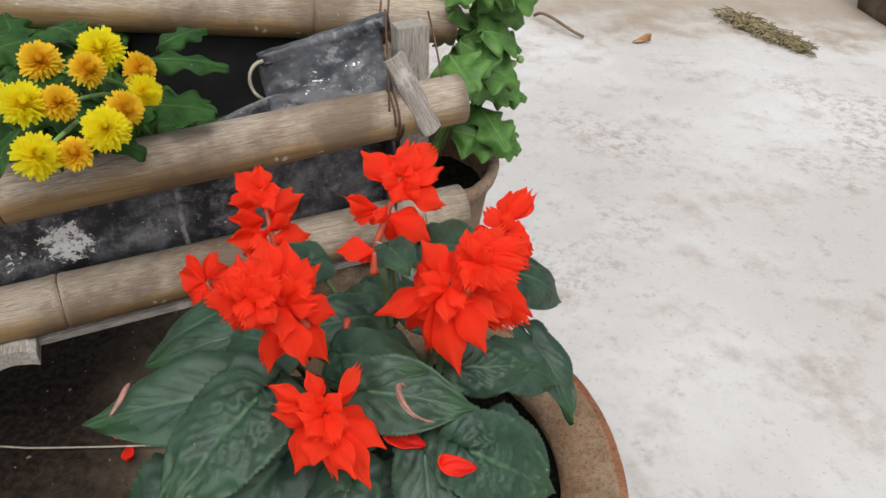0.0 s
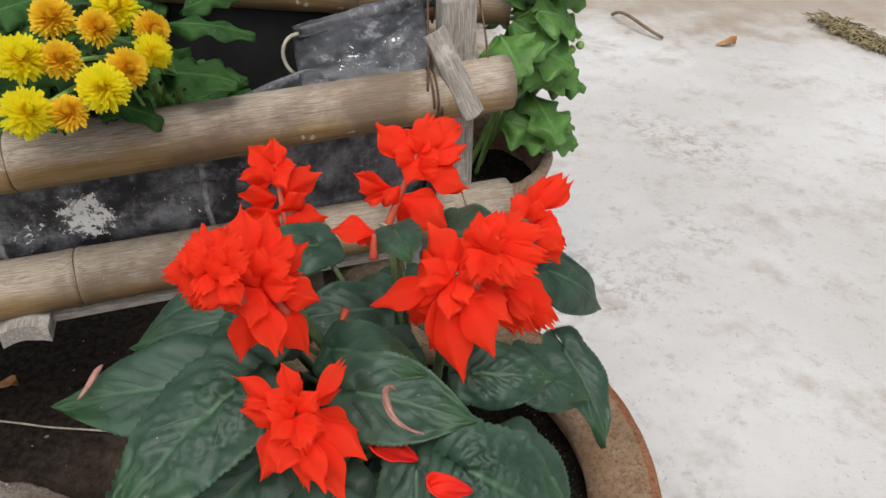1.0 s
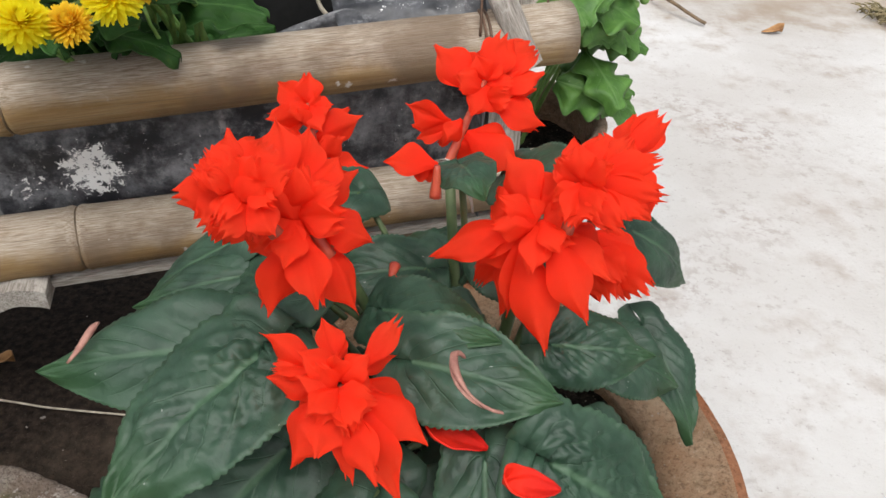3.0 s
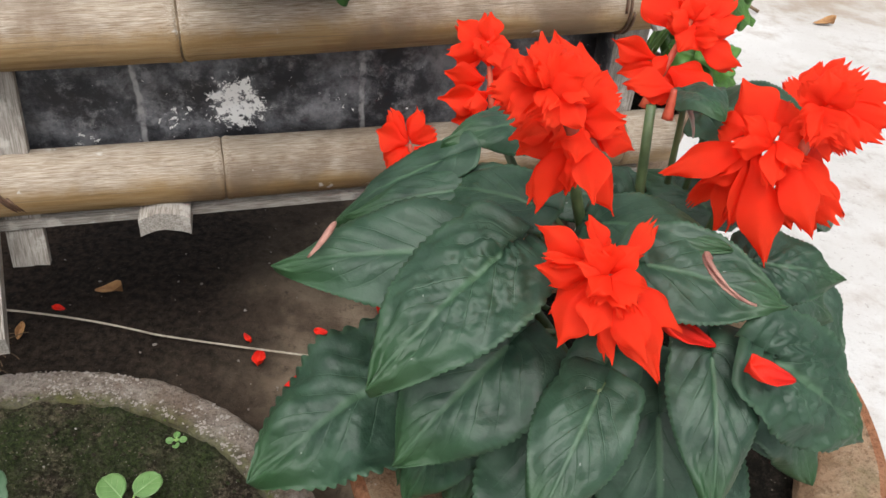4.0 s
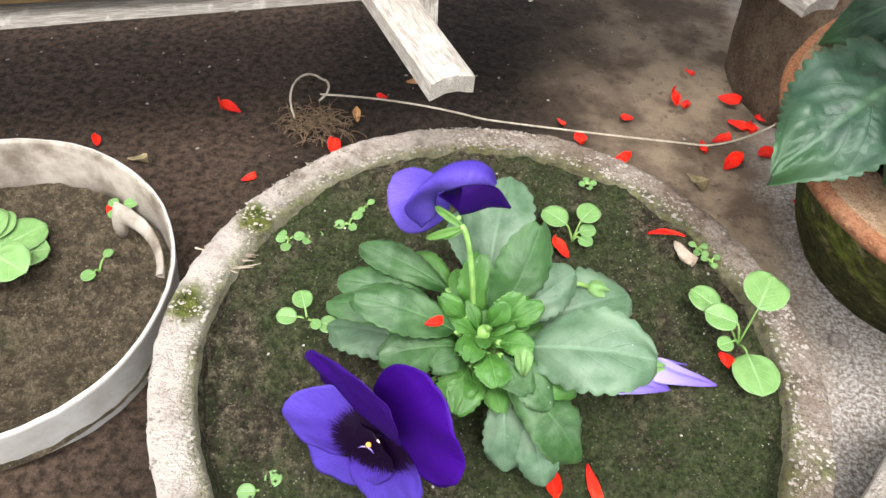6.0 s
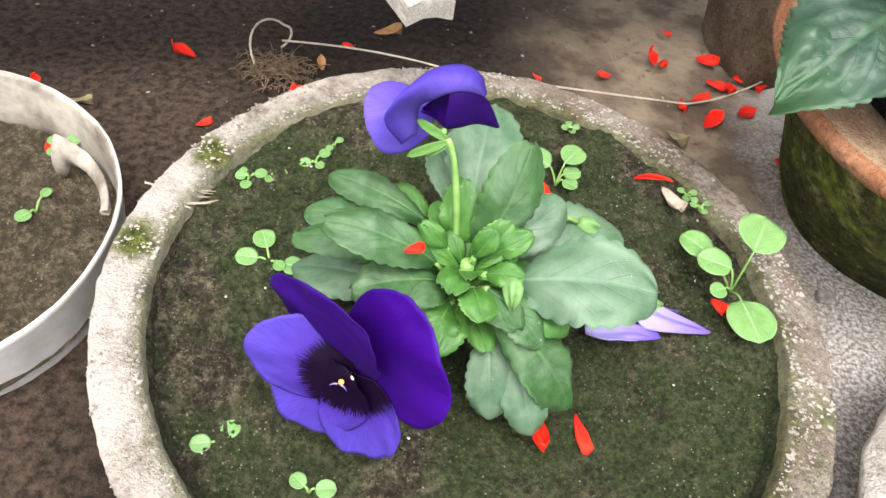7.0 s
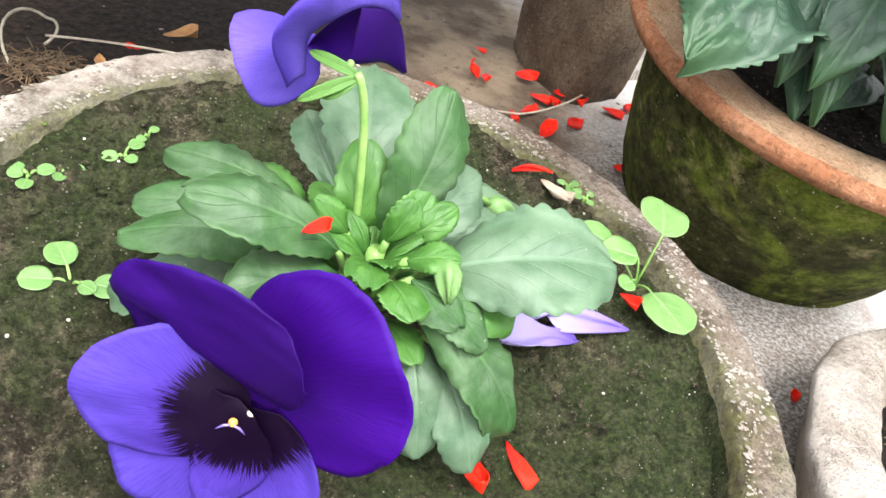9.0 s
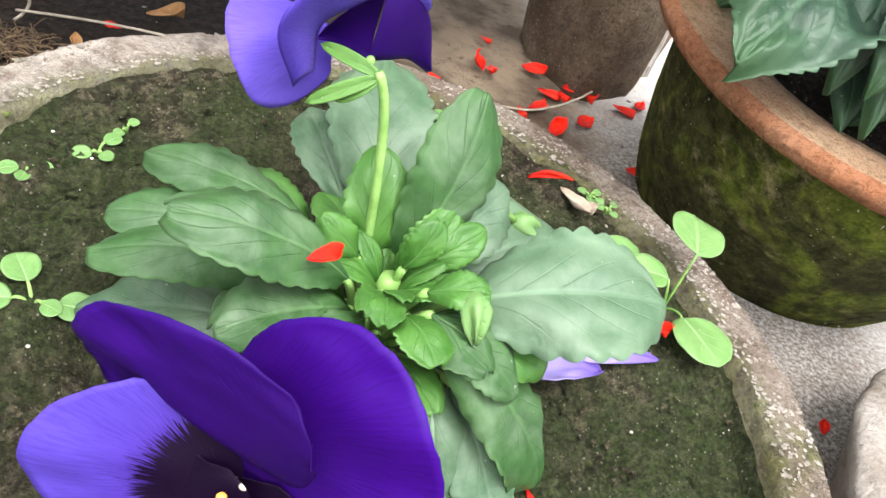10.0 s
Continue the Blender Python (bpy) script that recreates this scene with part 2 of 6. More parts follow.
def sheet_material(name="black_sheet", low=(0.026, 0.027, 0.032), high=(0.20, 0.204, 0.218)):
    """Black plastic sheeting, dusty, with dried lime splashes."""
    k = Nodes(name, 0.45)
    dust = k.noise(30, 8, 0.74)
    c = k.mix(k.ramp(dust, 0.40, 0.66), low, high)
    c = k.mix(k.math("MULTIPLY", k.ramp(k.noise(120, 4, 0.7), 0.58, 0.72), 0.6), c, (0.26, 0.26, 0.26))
    vec = k.n.new("ShaderNodeVectorMath")
    vec.operation = "DISTANCE"
    k.l.new(k.tc.outputs["Object"], vec.inputs[0])
    vec.inputs[1].default_value = SPLASH
    near = k.ramp(vec.outputs["Value"], 0.030, 0.008)
    for spot, reach in (((-0.316, 0.410, 0.189), 0.020), ((-0.219, 0.454, 0.200), 0.018), ((-0.365, 0.388, 0.174), 0.013), ((-0.441, 0.351, 0.192), 0.012), ((-0.080, 0.510, 0.290), 0.024), ((-0.110, 0.495, 0.296), 0.018)):
        vec = k.n.new("ShaderNodeVectorMath")
        vec.operation = "DISTANCE"
        k.l.new(k.tc.outputs["Object"], vec.inputs[0])
        vec.inputs[1].default_value = spot
        near = k.math("MAXIMUM", near, k.ramp(vec.outputs["Value"], reach, 0.003, 0.0, 0.45))
    c = k.mix(k.math("MULTIPLY", k.ramp(k.noise(48, 6, 0.75), 0.52, 0.68), 0.55), c, (0.34, 0.345, 0.36))
    x = k.split(k.tc.outputs["Object"])["X"]
    # Pale line along two creases: the light their ridges catch, painted on.
    for q in (-0.331, -0.205):
        streak = k.ramp(k.math("ABSOLUTE", k.math("ADD", k.math("SUBTRACT", x, q), k.math("MULTIPLY", k.noise(40, 2), 0.004))), 0.0022, 0.0008)
        c = k.mix(k.math("MULTIPLY", streak, k.ramp(k.noise(90, 3), 0.35, 0.6)), c, (0.38, 0.38, 0.38))
    flecks = k.math("ADD", k.noise(180, 5, 0.75), k.math("MULTIPLY", near, 0.245))
    c = k.mix(k.ramp(flecks, 0.675, 0.70), c, (0.88, 0.88, 0.86))
    return k.done(c, k.noise(40, 5, 0.6), 0.002, 0.6, k.ramp(dust, 0.3, 0.7, 0.28, 0.6))


def leaf_material(name, dark, light, vein, rows, slant, rough=0.45, pale=0.3, lines=0.55, cells=0.0, tip=None, gloss=0.38, groove=0.3, thin=0.07, bloom_=0.0, relief=1.1):
    """A leaf blade: veins from its UV, mottling, and a little light passing through."""
    k = Nodes(name, rough)
    uv = k.split(k.tc.outputs["UV"])
    u = k.math("ABSOLUTE", k.math("SUBTRACT", k.math("MULTIPLY", uv["X"], 2.0), 1.0))
    bend = k.math("ADD", k.math("MULTIPLY", u, slant), k.math("MULTIPLY", k.math("MULTIPLY", u, u), -0.12))
    bend = k.math("ADD", bend, k.math("MULTIPLY", k.noise(55, 2), 0.06))
    phase = k.math("MULTIPLY", k.math("SUBTRACT", uv["Y"], bend), rows)
    saw = k.math("ABSOLUTE", k.math("SUBTRACT", k.math("FRACT", phase), 0.5))
    side = k.ramp(saw, 0.44, 0.5)
    rib = k.ramp(u, 0.09, 0.02)
    veins = k.math("MAXIMUM", k.math("MULTIPLY", side, k.ramp(u, 1.0, 0.2)), rib)
    mott = k.noise(70, 5, 0.6)
    c = k.mix(k.ramp(mott, 0.3, 0.72), dark, light)
    c = k.mix(k.math("MULTIPLY", k.random(), pale), c, light)
    if bloom_:
        c = k.mix(k.math("MULTIPLY", k.ramp(k.noise(34, 5, 0.65, distort=0.5), 0.44, 0.70), bloom_), c, tuple(0.10 + 0.9 * v for v in light))
    if tip:
        c = k.mix(k.math("MULTIPLY", k.ramp(k.math("ADD", uv["Y"], k.math("MULTIPLY", mott, 0.2)), 0.55, 1.1), 0.8), c, tip)
    c = k.mix(k.math("MULTIPLY", veins, lines), c, vein)
    c = k.mix(k.math("MULTIPLY", rib, k.ramp(uv["Y"], 0.75, 0.1, 0.0, 0.7)), c, vein)
    c = k.mix(k.math("MULTIPLY", k.ramp(u, 0.90, 0.985), 0.35), c, vein)
    c = k.mix(k.math("MULTIPLY", k.ramp(k.noise(330, 2), 0.745, 0.77), 0.5), c, (0.5, 0.52, 0.48))
    k.b.inputs["Subsurface Weight"].default_value = 0.0
    k.b.inputs["Specular IOR Level"].default_value = gloss
    h = k.math("SUBTRACT", k.math("ADD", k.math("MULTIPLY", k.noise(220, 4), 0.4), k.math("MULTIPLY", k.noise(75, 4, 0.6, distort=0.6), relief)), k.math("MULTIPLY", veins, groove))
    if cells:
        h = k.math("SUBTRACT", h, k.math("MULTIPLY", k.voronoi(cells, k.coords("UV", (0.7, 1.0, 1.0)), "SMOOTH_F1"), 0.45))
    mat = k.done(c, h, 0.0009, 0.7)
    glow = k.n.new("ShaderNodeBsdfTranslucent")
    k.l.new(c, glow.inputs["Color"])
    both = k.n.new("ShaderNodeMixShader")
    both.inputs[0].default_value = thin
    k.l.new(k.b.outputs[0], both.inputs[1])
    k.l.new(glow.outputs[0], both.inputs[2])
    k.l.new(both.outputs[0], k.n["Material Output"].inputs["Surface"])
    return mat


def petal_material(name, low, high, through_light=0.3, rough=0.5, grain=90):
    k = Nodes(name, rough)
    uv = k.split(k.tc.outputs["UV"])
    fine = k.noise(6, 4, 0.6, k.coords("UV", (grain, 3, 1)))
    c = k.mix(k.ramp(uv["Y"], 0.0, 1.0), low, high)
    c = k.mix(k.math("MULTIPLY", k.ramp(fine, 0.35, 0.7), 0.25), c, tuple(v * 0.55 for v in low))
    k.b.inputs["Specular IOR Level"].default_value = 0.25
    mat = k.done(c, fine, 0.0004, 0.5)
    glow = k.n.new("ShaderNodeBsdfTranslucent")
    k.l.new(c, glow.inputs["Color"])
    both = k.n.new("ShaderNodeMixShader")
    both.inputs[0].default_value = through_light
    k.l.new(k.b.outputs[0], both.inputs[1])
    k.l.new(glow.outputs[0], both.inputs[2])
    k.l.new(both.outputs[0], k.n["Material Output"].inputs["Surface"])
    return mat


def pansy_material(name, low, high, blotch):
    """A pansy petal: violet, darker towards the throat, with a ragged black blotch and a yellow spot on the lower ones."""
    k = Nodes(name, 0.5)
    uv = k.split(k.tc.outputs["UV"])
    rays = k.noise(5, 3, 0.6, k.coords("UV", (34, 1.2, 1)))
    c = k.mix(k.ramp(uv["Y"], 0.1, 1.0), low, high)
    c = k.mix(k.math("MULTIPLY", k.ramp(rays, 0.4, 0.7), 0.3), c, tuple(v * 0.6 for v in low))
    if blotch:
        edge = k.math("ADD", uv["Y"], k.math("MULTIPLY", k.math("SUBTRACT", rays, 0.5), 0.5))
        edge = k.math("ADD", edge, k.math("MULTIPLY", k.math("ABSOLUTE", k.math("SUBTRACT", uv["X"], 0.5)), 0.10))
        c = k.mix(k.ramp(edge, 0.53, 0.45), c, (0.006, 0.001, 0.012))
        c = k.mix(k.ramp(uv["Y"], 0.025, 0.015), c, (0.80, 0.62, 0.55))
    k.b.inputs["Specular IOR Level"].default_value = 0.12
    mat = k.done(c, rays, 0.0004, 0.4)
    glow = k.n.new("ShaderNodeBsdfTranslucent")
    k.l.new(c, glow.inputs["Color"])
    both = k.n.new("ShaderNodeMixShader")
    both.inputs[0].default_value = 0.25
    k.l.new(k.b.outputs[0], both.inputs[1])
    k.l.new(glow.outputs[0], both.inputs[2])
    k.l.new(both.outputs[0], k.n["Material Output"].inputs["Surface"])
    return mat


def plain_material(name, a, b, scale=60, rough=0.7, depth=0.0006, metal=0.0):
    k = Nodes(name, rough, metal)
    f = k.noise(scale, 5, 0.65)
    return k.done(k.mix(k.ramp(f, 0.3, 0.7), a, b), f, depth, 0.6)


SPLASH = (-0.281, 0.425, 0.197)
M_GROUND = ground_material()
M_SOIL = soil_material("mossy_soil", 0.72, (0.036, 0.028, 0.018), (0.245, 0.200, 0.140))
M_SOIL_BARE = soil_material("bare_soil", 0.25, (0.075, 0.058, 0.036), (0.185, 0.150, 0.098))
M_SOIL_DARK = soil_material("dark_soil", 0.15, (0.012, 0.010, 0.007), (0.045, 0.035, 0.026))
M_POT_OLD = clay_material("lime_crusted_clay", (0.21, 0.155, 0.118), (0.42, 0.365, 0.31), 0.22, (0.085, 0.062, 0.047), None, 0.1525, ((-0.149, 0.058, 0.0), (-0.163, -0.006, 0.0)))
M_POT_EDGE = clay_material("pale_crusted_clay", (0.30, 0.25, 0.20), (0.60, 0.55, 0.49), 0.08, (0.16, 0.13, 0.105))
M_POT_MOSS = mossy_side_material()
M_POT_RIM = clay_material("terracotta_rim", (0.42, 0.165, 0.078), (0.52, 0.26, 0.145), 0.06, (0.24, 0.12, 0.065))
M_POT_LIP = clay_material("pale_clay_lip", (0.42, 0.25, 0.145), (0.54, 0.39, 0.26), 0.34, (0.26, 0.17, 0.095))
M_POT_BACK = clay_material("tan_clay", (0.40, 0.26, 0.17), (0.50, 0.37, 0.27), 0.1)
M_BRICK = clay_material("brown_stone", (0.13, 0.085, 0.055), (0.24, 0.18, 0.125), 0.0)
M_BAMBOO = bamboo_material()
M_SLAT = slat_material()
M_SALVIA = leaf_material("salvia_leaf", (0.006, 0.027, 0.014), (0.031, 0.074, 0.042), (0.070, 0.140, 0.075), 6, 0.62, 0.50, 0.4, 0.22, 0.0, (0.030, 0.082, 0.026), 0.46, 0.28, 0.10, 0.14, 1.5)
M_PANSY = leaf_material("pansy_leaf", (0.009, 0.050, 0.008), (0.052, 0.130, 0.036), (0.12, 0.23, 0.09), 5, 0.6, 0.52, 0.4, 0.14, gloss=0.36, groove=0.30, thin=0.2, bloom_=0.65)
M_PANSY_YOUNG = leaf_material("pansy_leaf_young", (0.018, 0.090, 0.009), (0.076, 0.200, 0.034), (0.15, 0.31, 0.09), 5, 0.6, 0.45, 0.4, 0.13, groove=0.30, thin=0.2, bloom_=0.2)
M_PANSY_GREY = leaf_material("pansy_leaf_grey", (0.038, 0.096, 0.044), (0.105, 0.175, 0.100), (0.17, 0.27, 0.17), 5, 0.6, 0.50, 0.4, 0.12, gloss=0.42, groove=0.25, thin=0.15, bloom_=0.4)
M_SEED = leaf_material("seedling_leaf", (0.090, 0.200, 0.050), (0.165, 0.290, 0.10), (0.26, 0.39, 0.18), 4, 0.5, 0.45, 0.4, 0.35)
M_SEPAL = leaf_material("sepal_green", (0.05, 0.14, 0.02), (0.11, 0.23, 0.05), (0.16, 0.30, 0.09), 3, 0.5, 0.45, 0.3, 0.1)
M_MUM_LEAF = leaf_material("chrysanthemum_leaf", (0.008, 0.034, 0.006), (0.032, 0.094, 0.018), (0.08, 0.17, 0.05), 5, 0.5, 0.6, 0.4, 0.3, gloss=0.18)
M_TALL_LEAF = leaf_material("green_chrysanthemum_leaf", (0.040, 0.120, 0.018), (0.125, 0.275, 0.055), (0.19, 0.34, 0.12), 5, 0.5, 0.5, 0.4, 0.3, thin=0.2)
M_STEM = plain_material("green_stem", (0.12, 0.25, 0.05), (0.25, 0.42, 0.12), 80, 0.5)
M_STEM_SALVIA = plain_material("dull_green_stem", (0.045, 0.075, 0.028), (0.10, 0.14, 0.055), 80, 0.5)
M_STEM_DARK = plain_material("brown_stem", (0.10, 0.07, 0.04), (0.20, 0.13, 0.07), 80, 0.6)
M_STEM_RED = plain_material("red_stem", (0.30, 0.03, 0.015), (0.50, 0.09, 0.04), 80, 0.5)
M_RED = petal_material("scarlet_petal", (0.98, 0.032, 0.007), (1.0, 0.060, 0.016), 0.5, 0.6)
M_RED_OLD = petal_material("fallen_scarlet_petal", (0.62, 0.010, 0.005), (0.92, 0.030, 0.010), 0.1)
M_YELLOW = petal_material("yellow_petal", (1.0, 0.78, 0.008), (1.0, 0.95, 0.04), 0.65)
M_ORANGE = petal_material("orange_yellow_petal", (0.92, 0.48, 0.01), (0.97, 0.72, 0.05), 0.45)
M_VIOLET = pansy_material("dark_violet_petal", (0.017, 0.0010, 0.090), (0.040, 0.0020, 0.195), False)
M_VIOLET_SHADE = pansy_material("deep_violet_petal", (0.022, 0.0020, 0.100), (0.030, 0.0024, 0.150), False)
M_VIOLET_BLOTCH = pansy_material("violet_petal_with_blotch", (0.045, 0.014, 0.215), (0.085, 0.052, 0.385), True)
M_VIOLET_BACK = pansy_material("violet_petal_back", (0.062, 0.036, 0.30), (0.135, 0.088, 0.50), False)
M_LILAC = petal_material("withered_lilac_petal", (0.36, 0.31, 0.62), (0.13, 0.075, 0.40), 0.1)
M_ORANGE_EYE = plain_material("orange_throat", (0.85, 0.32, 0.04), (0.9, 0.5, 0.15), 200, 0.5)
M_PLASTIC = plain_material("dirty_white_plastic", (0.38, 0.36, 0.32), (0.60, 0.59, 0.57), 22, 0.5)
M_PLASTIC_MUD = plain_material("muddy_plastic", (0.11, 0.086, 0.064), (0.36, 0.32, 0.27), 34, 0.7)
M_CLOTH = plain_material("pale_sacking", (0.60, 0.62, 0.55), (0.76, 0.77, 0.71), 30, 0.9, 0.002)
M_DRY = plain_material("dry_brown_leaf", (0.24, 0.11, 0.04), (0.42, 0.23, 0.09), 90, 0.7)
M_DRY_PINK = plain_material("withered_pink_petal", (0.22, 0.095, 0.075), (0.42, 0.22, 0.17), 120, 0.7)
M_DRY_GREY = plain_material("withered_grey_leaf", (0.26, 0.20, 0.15), (0.44, 0.37, 0.29), 120, 0.8)
M_STRING = plain_material("pale_straw_string", (0.30, 0.26, 0.20), (0.48, 0.43, 0.34), 150, 0.8)
M_WIRE = plain_material("rusty_wire", (0.07, 0.040, 0.025), (0.16, 0.09, 0.055), 200, 0.6, 0.0004, 0.3)
M_ROOT = plain_material("fibrous_roots", (0.045, 0.028, 0.015), (0.15, 0.10, 0.055), 150, 0.9)
M_CHIP = plain_material("white_lime_chip", (0.31, 0.28, 0.24), (0.56, 0.53, 0.47), 150, 0.8)
M_STONE = plain_material("grey_pebble", (0.12, 0.10, 0.085), (0.30, 0.27, 0.24), 120, 0.85)
M_MOSS = plain_material("green_moss", (0.035, 0.055, 0.008), (0.13, 0.165, 0.03), 300, 0.9)
M_WEED = plain_material("dry_weed", (0.10, 0.085, 0.04), (0.30, 0.24, 0.13), 60, 0.9)

# ---- building helpers ----
WORLD = {}


def thing(name, at, label, category, group="", kind=""):
    """An Empty at a thing's base that carries its parts."""
    ob = new(name)
    ob.empty_display_size = 0.02
    ob.matrix_basis = Matrix.Translation(at)
    WORLD[ob] = Matrix.Translation(at)
    return tagged(ob, label, category, group, kind)


def mesh_of(name, bm, mats, smooth=True):
    me = bpy.data.meshes.new(name)
    bmesh.ops.recalc_face_normals(bm, faces=bm.faces)
    bm.to_mesh(me)
    bm.free()
    for m in mats if isinstance(mats, (list, tuple)) else [mats]:
        me.materials.append(m)
    if smooth:
        me.polygons.foreach_set("use_smooth", [True] * len(me.polygons))
    return me


def place(name, me, parent, m, label=""):
    """A mesh object at the world pose m, under parent if there is one."""
    ob = new(name, me)
    if parent:
        ob.parent = parent
        ob.matrix_basis = WORLD[parent].inverted() @ m
    else:
        ob.matrix_basis = m
    WORLD[ob] = m.copy()
    return tagged(ob, label) if label else ob


def part(name, bm, mats, parent, label="", m=Matrix(), smooth=True):
    return place(name, mesh_of(name, bm, mats, smooth), parent, m, label)


GRAIN = [Vector(v) for v in ((1, 0, 0), (-0.9, 0.2, 0.1), (0.1, 1, 0), (-0.1, -0.9, 0.1), (0, 0.1, 1), (0.1, 0, -1))]
GRAIN_FACES = ((0, 2, 4), (2, 1, 4), (1, 3, 4), (3, 0, 4), (2, 0, 5), (1, 2, 5), (3, 1, 5), (0, 3, 5))


def grains(name, mats, poses):
    """Many small eight-sided grains in one mesh; poses are (matrix, material index)."""
    me = bpy.data.meshes.new(name)
    me.from_pydata([m @ v for m, _ in poses for v in GRAIN], [], [tuple(6 * i + n for n in f) for i in range(len(poses)) for f in GRAIN_FACES])
    for mat in mats:
        me.materials.append(mat)
    me.polygons.foreach_set("material_index", [k for _, k in poses for f in GRAIN_FACES])
    return place(name, me, None, Matrix())


def frame_from(base, tip, normal, roll=0.0):
    """The pose whose y runs from base to tip, and whose z is as near as can be to normal."""
    b, y = Vector(base), Vector(tip) - Vector(base)
    length = y.length
    y.normalize()
    x = y.cross(Vector(normal)).normalized()
    z = x.cross(y)
    m = Matrix((x, y, z)).transposed().to_4x4()
    m.translation = b
    return m @ Matrix.Rotation(radians(roll), 4, "Y"), length


def grid(bm, rows, uv=None, close=False):
    """Quads between rows of points. uv(i, j) gives a corner's coordinates."""
    lay = bm.loops.layers.uv.verify()
    vs = [[bm.verts.new(p) for p in r] for r in rows]
    n, w = len(rows), len(rows[0])
    for i in range(n - 1):
        for j in range(w if close else w - 1):
            ids = ((i, j), (i, (j + 1)), (i + 1, (j + 1)), (i + 1, j))
            try:
                f = bm.faces.new([vs[a][b % w] for a, b in ids])
            except ValueError:
                continue
            for loop, (a, b) in zip(f.loops, ids):
                loop[lay].uv = uv(a, b) if uv else (b / max(1, w - 1), a / (n - 1))
    return vs


def thicken(ob, t):
    mod = ob.modifiers.new("thickness", "SOLIDIFY")
    mod.thickness, mod.offset = t, 0.0
    return ob


def tube(bm, pts, radii, sides=8, cap=True):
    """A round tube along points."""
    pts = [Vector(p) for p in pts]
    rows, up = [], Vector((0.13, 0.31, 0.94))
    for i, p in enumerate(pts):
        d = (pts[min(i + 1, len(pts) - 1)] - pts[max(i - 1, 0)]).normalized()
        a = d.cross(up)
        a = a.normalized() if a.length > 1e-4 else Vector((1, 0, 0))
        b = d.cross(a)
        r = radii[i] if isinstance(radii, (list, tuple)) else radii
        rows.append([p + (a * math.cos(2 * math.pi * k / sides) + b * math.sin(2 * math.pi * k / sides)) * r for k in range(sides)])
    vs = grid(bm, rows, close=True)
    if cap:
        bm.faces.new(vs[0][::-1])
        bm.faces.new(vs[-1])


def bezier(a, b, c, d, n=10):
    a, b, c, d = (Vector(v) for v in (a, b, c, d))
    return [a * (1 - t) ** 3 + b * 3 * t * (1 - t) ** 2 + c * 3 * t * t * (1 - t) + d * t ** 3 for t in (i / n for i in range(n + 1))]


def lathe(bm, profile, sides=64, wobble=0.0, seed=0, mats=None):
    """Turns (radius, height) pairs about z; mats gives the material index of each band."""
    rows = []
    for r, z in profile:
        row = []
        for k in range(sides):
            a = 2 * math.pi * k / sides
            c, s = math.cos(a), math.sin(a)
            d = 1 + wobble * noise.noise(Vector((c * 2 + seed, s * 2, z * 14))) + 0.4 * wobble * noise.noise(Vector((c * 9, s * 9 + seed, z * 60)))
            row.append((r * d * c, r * d * s, z + 0.4 * wobble * r * noise.noise(Vector((c * 4, s * 4, seed + 9))) + 0.25 * wobble * r * noise.noise(Vector((c * 22, s * 22, seed + r * 200)))))
        rows.append(row)
    first = len(bm.faces)
    vs = grid(bm, rows, close=True)
    bm.faces.ensure_lookup_table()
    if mats:
        for i in range(len(profile) - 1):
            for k in range(sides):
                bm.faces[first + i * sides + k].material_index = mats[i]
    return vs


def tilt_pose(center, a, b):
    """A pose whose z stands square on the slope z = a x + b y."""
    n = Vector((-a, -b, 1)).normalized()
    x = Vector((1, 0, a)).normalized()
    m = Matrix((x, n.cross(x), n)).transposed().to_4x4()
    m.translation = center
    return m


# ---- leaves ----
def spoon(v):
    return 0.08 + 0.92 * max(0.0, math.sin(math.pi * v ** 1.25 * 0.99)) ** 0.55


def round_leaf(v):
    return max(0.03, math.sqrt(max(0.0, 1 - (2 * v - 1.0) ** 2)))


def heart(v):
    return max(0.0, math.sin(math.pi * min(1.0, v ** 0.54))) ** 0.80 * (1 - 0.10 * v ** 3) + 0.35 * max(0.0, 1 - v / 0.12) * min(1, v / 0.02)


def lobed(v):
    return max(0.04, (0.12 + 0.88 * max(0.0, math.sin(math.pi * min(1, v ** 0.9))) ** 0.6) * (0.56 + 0.44 * math.cos((v - 0.26) * 2.6 * math.pi) ** 2))


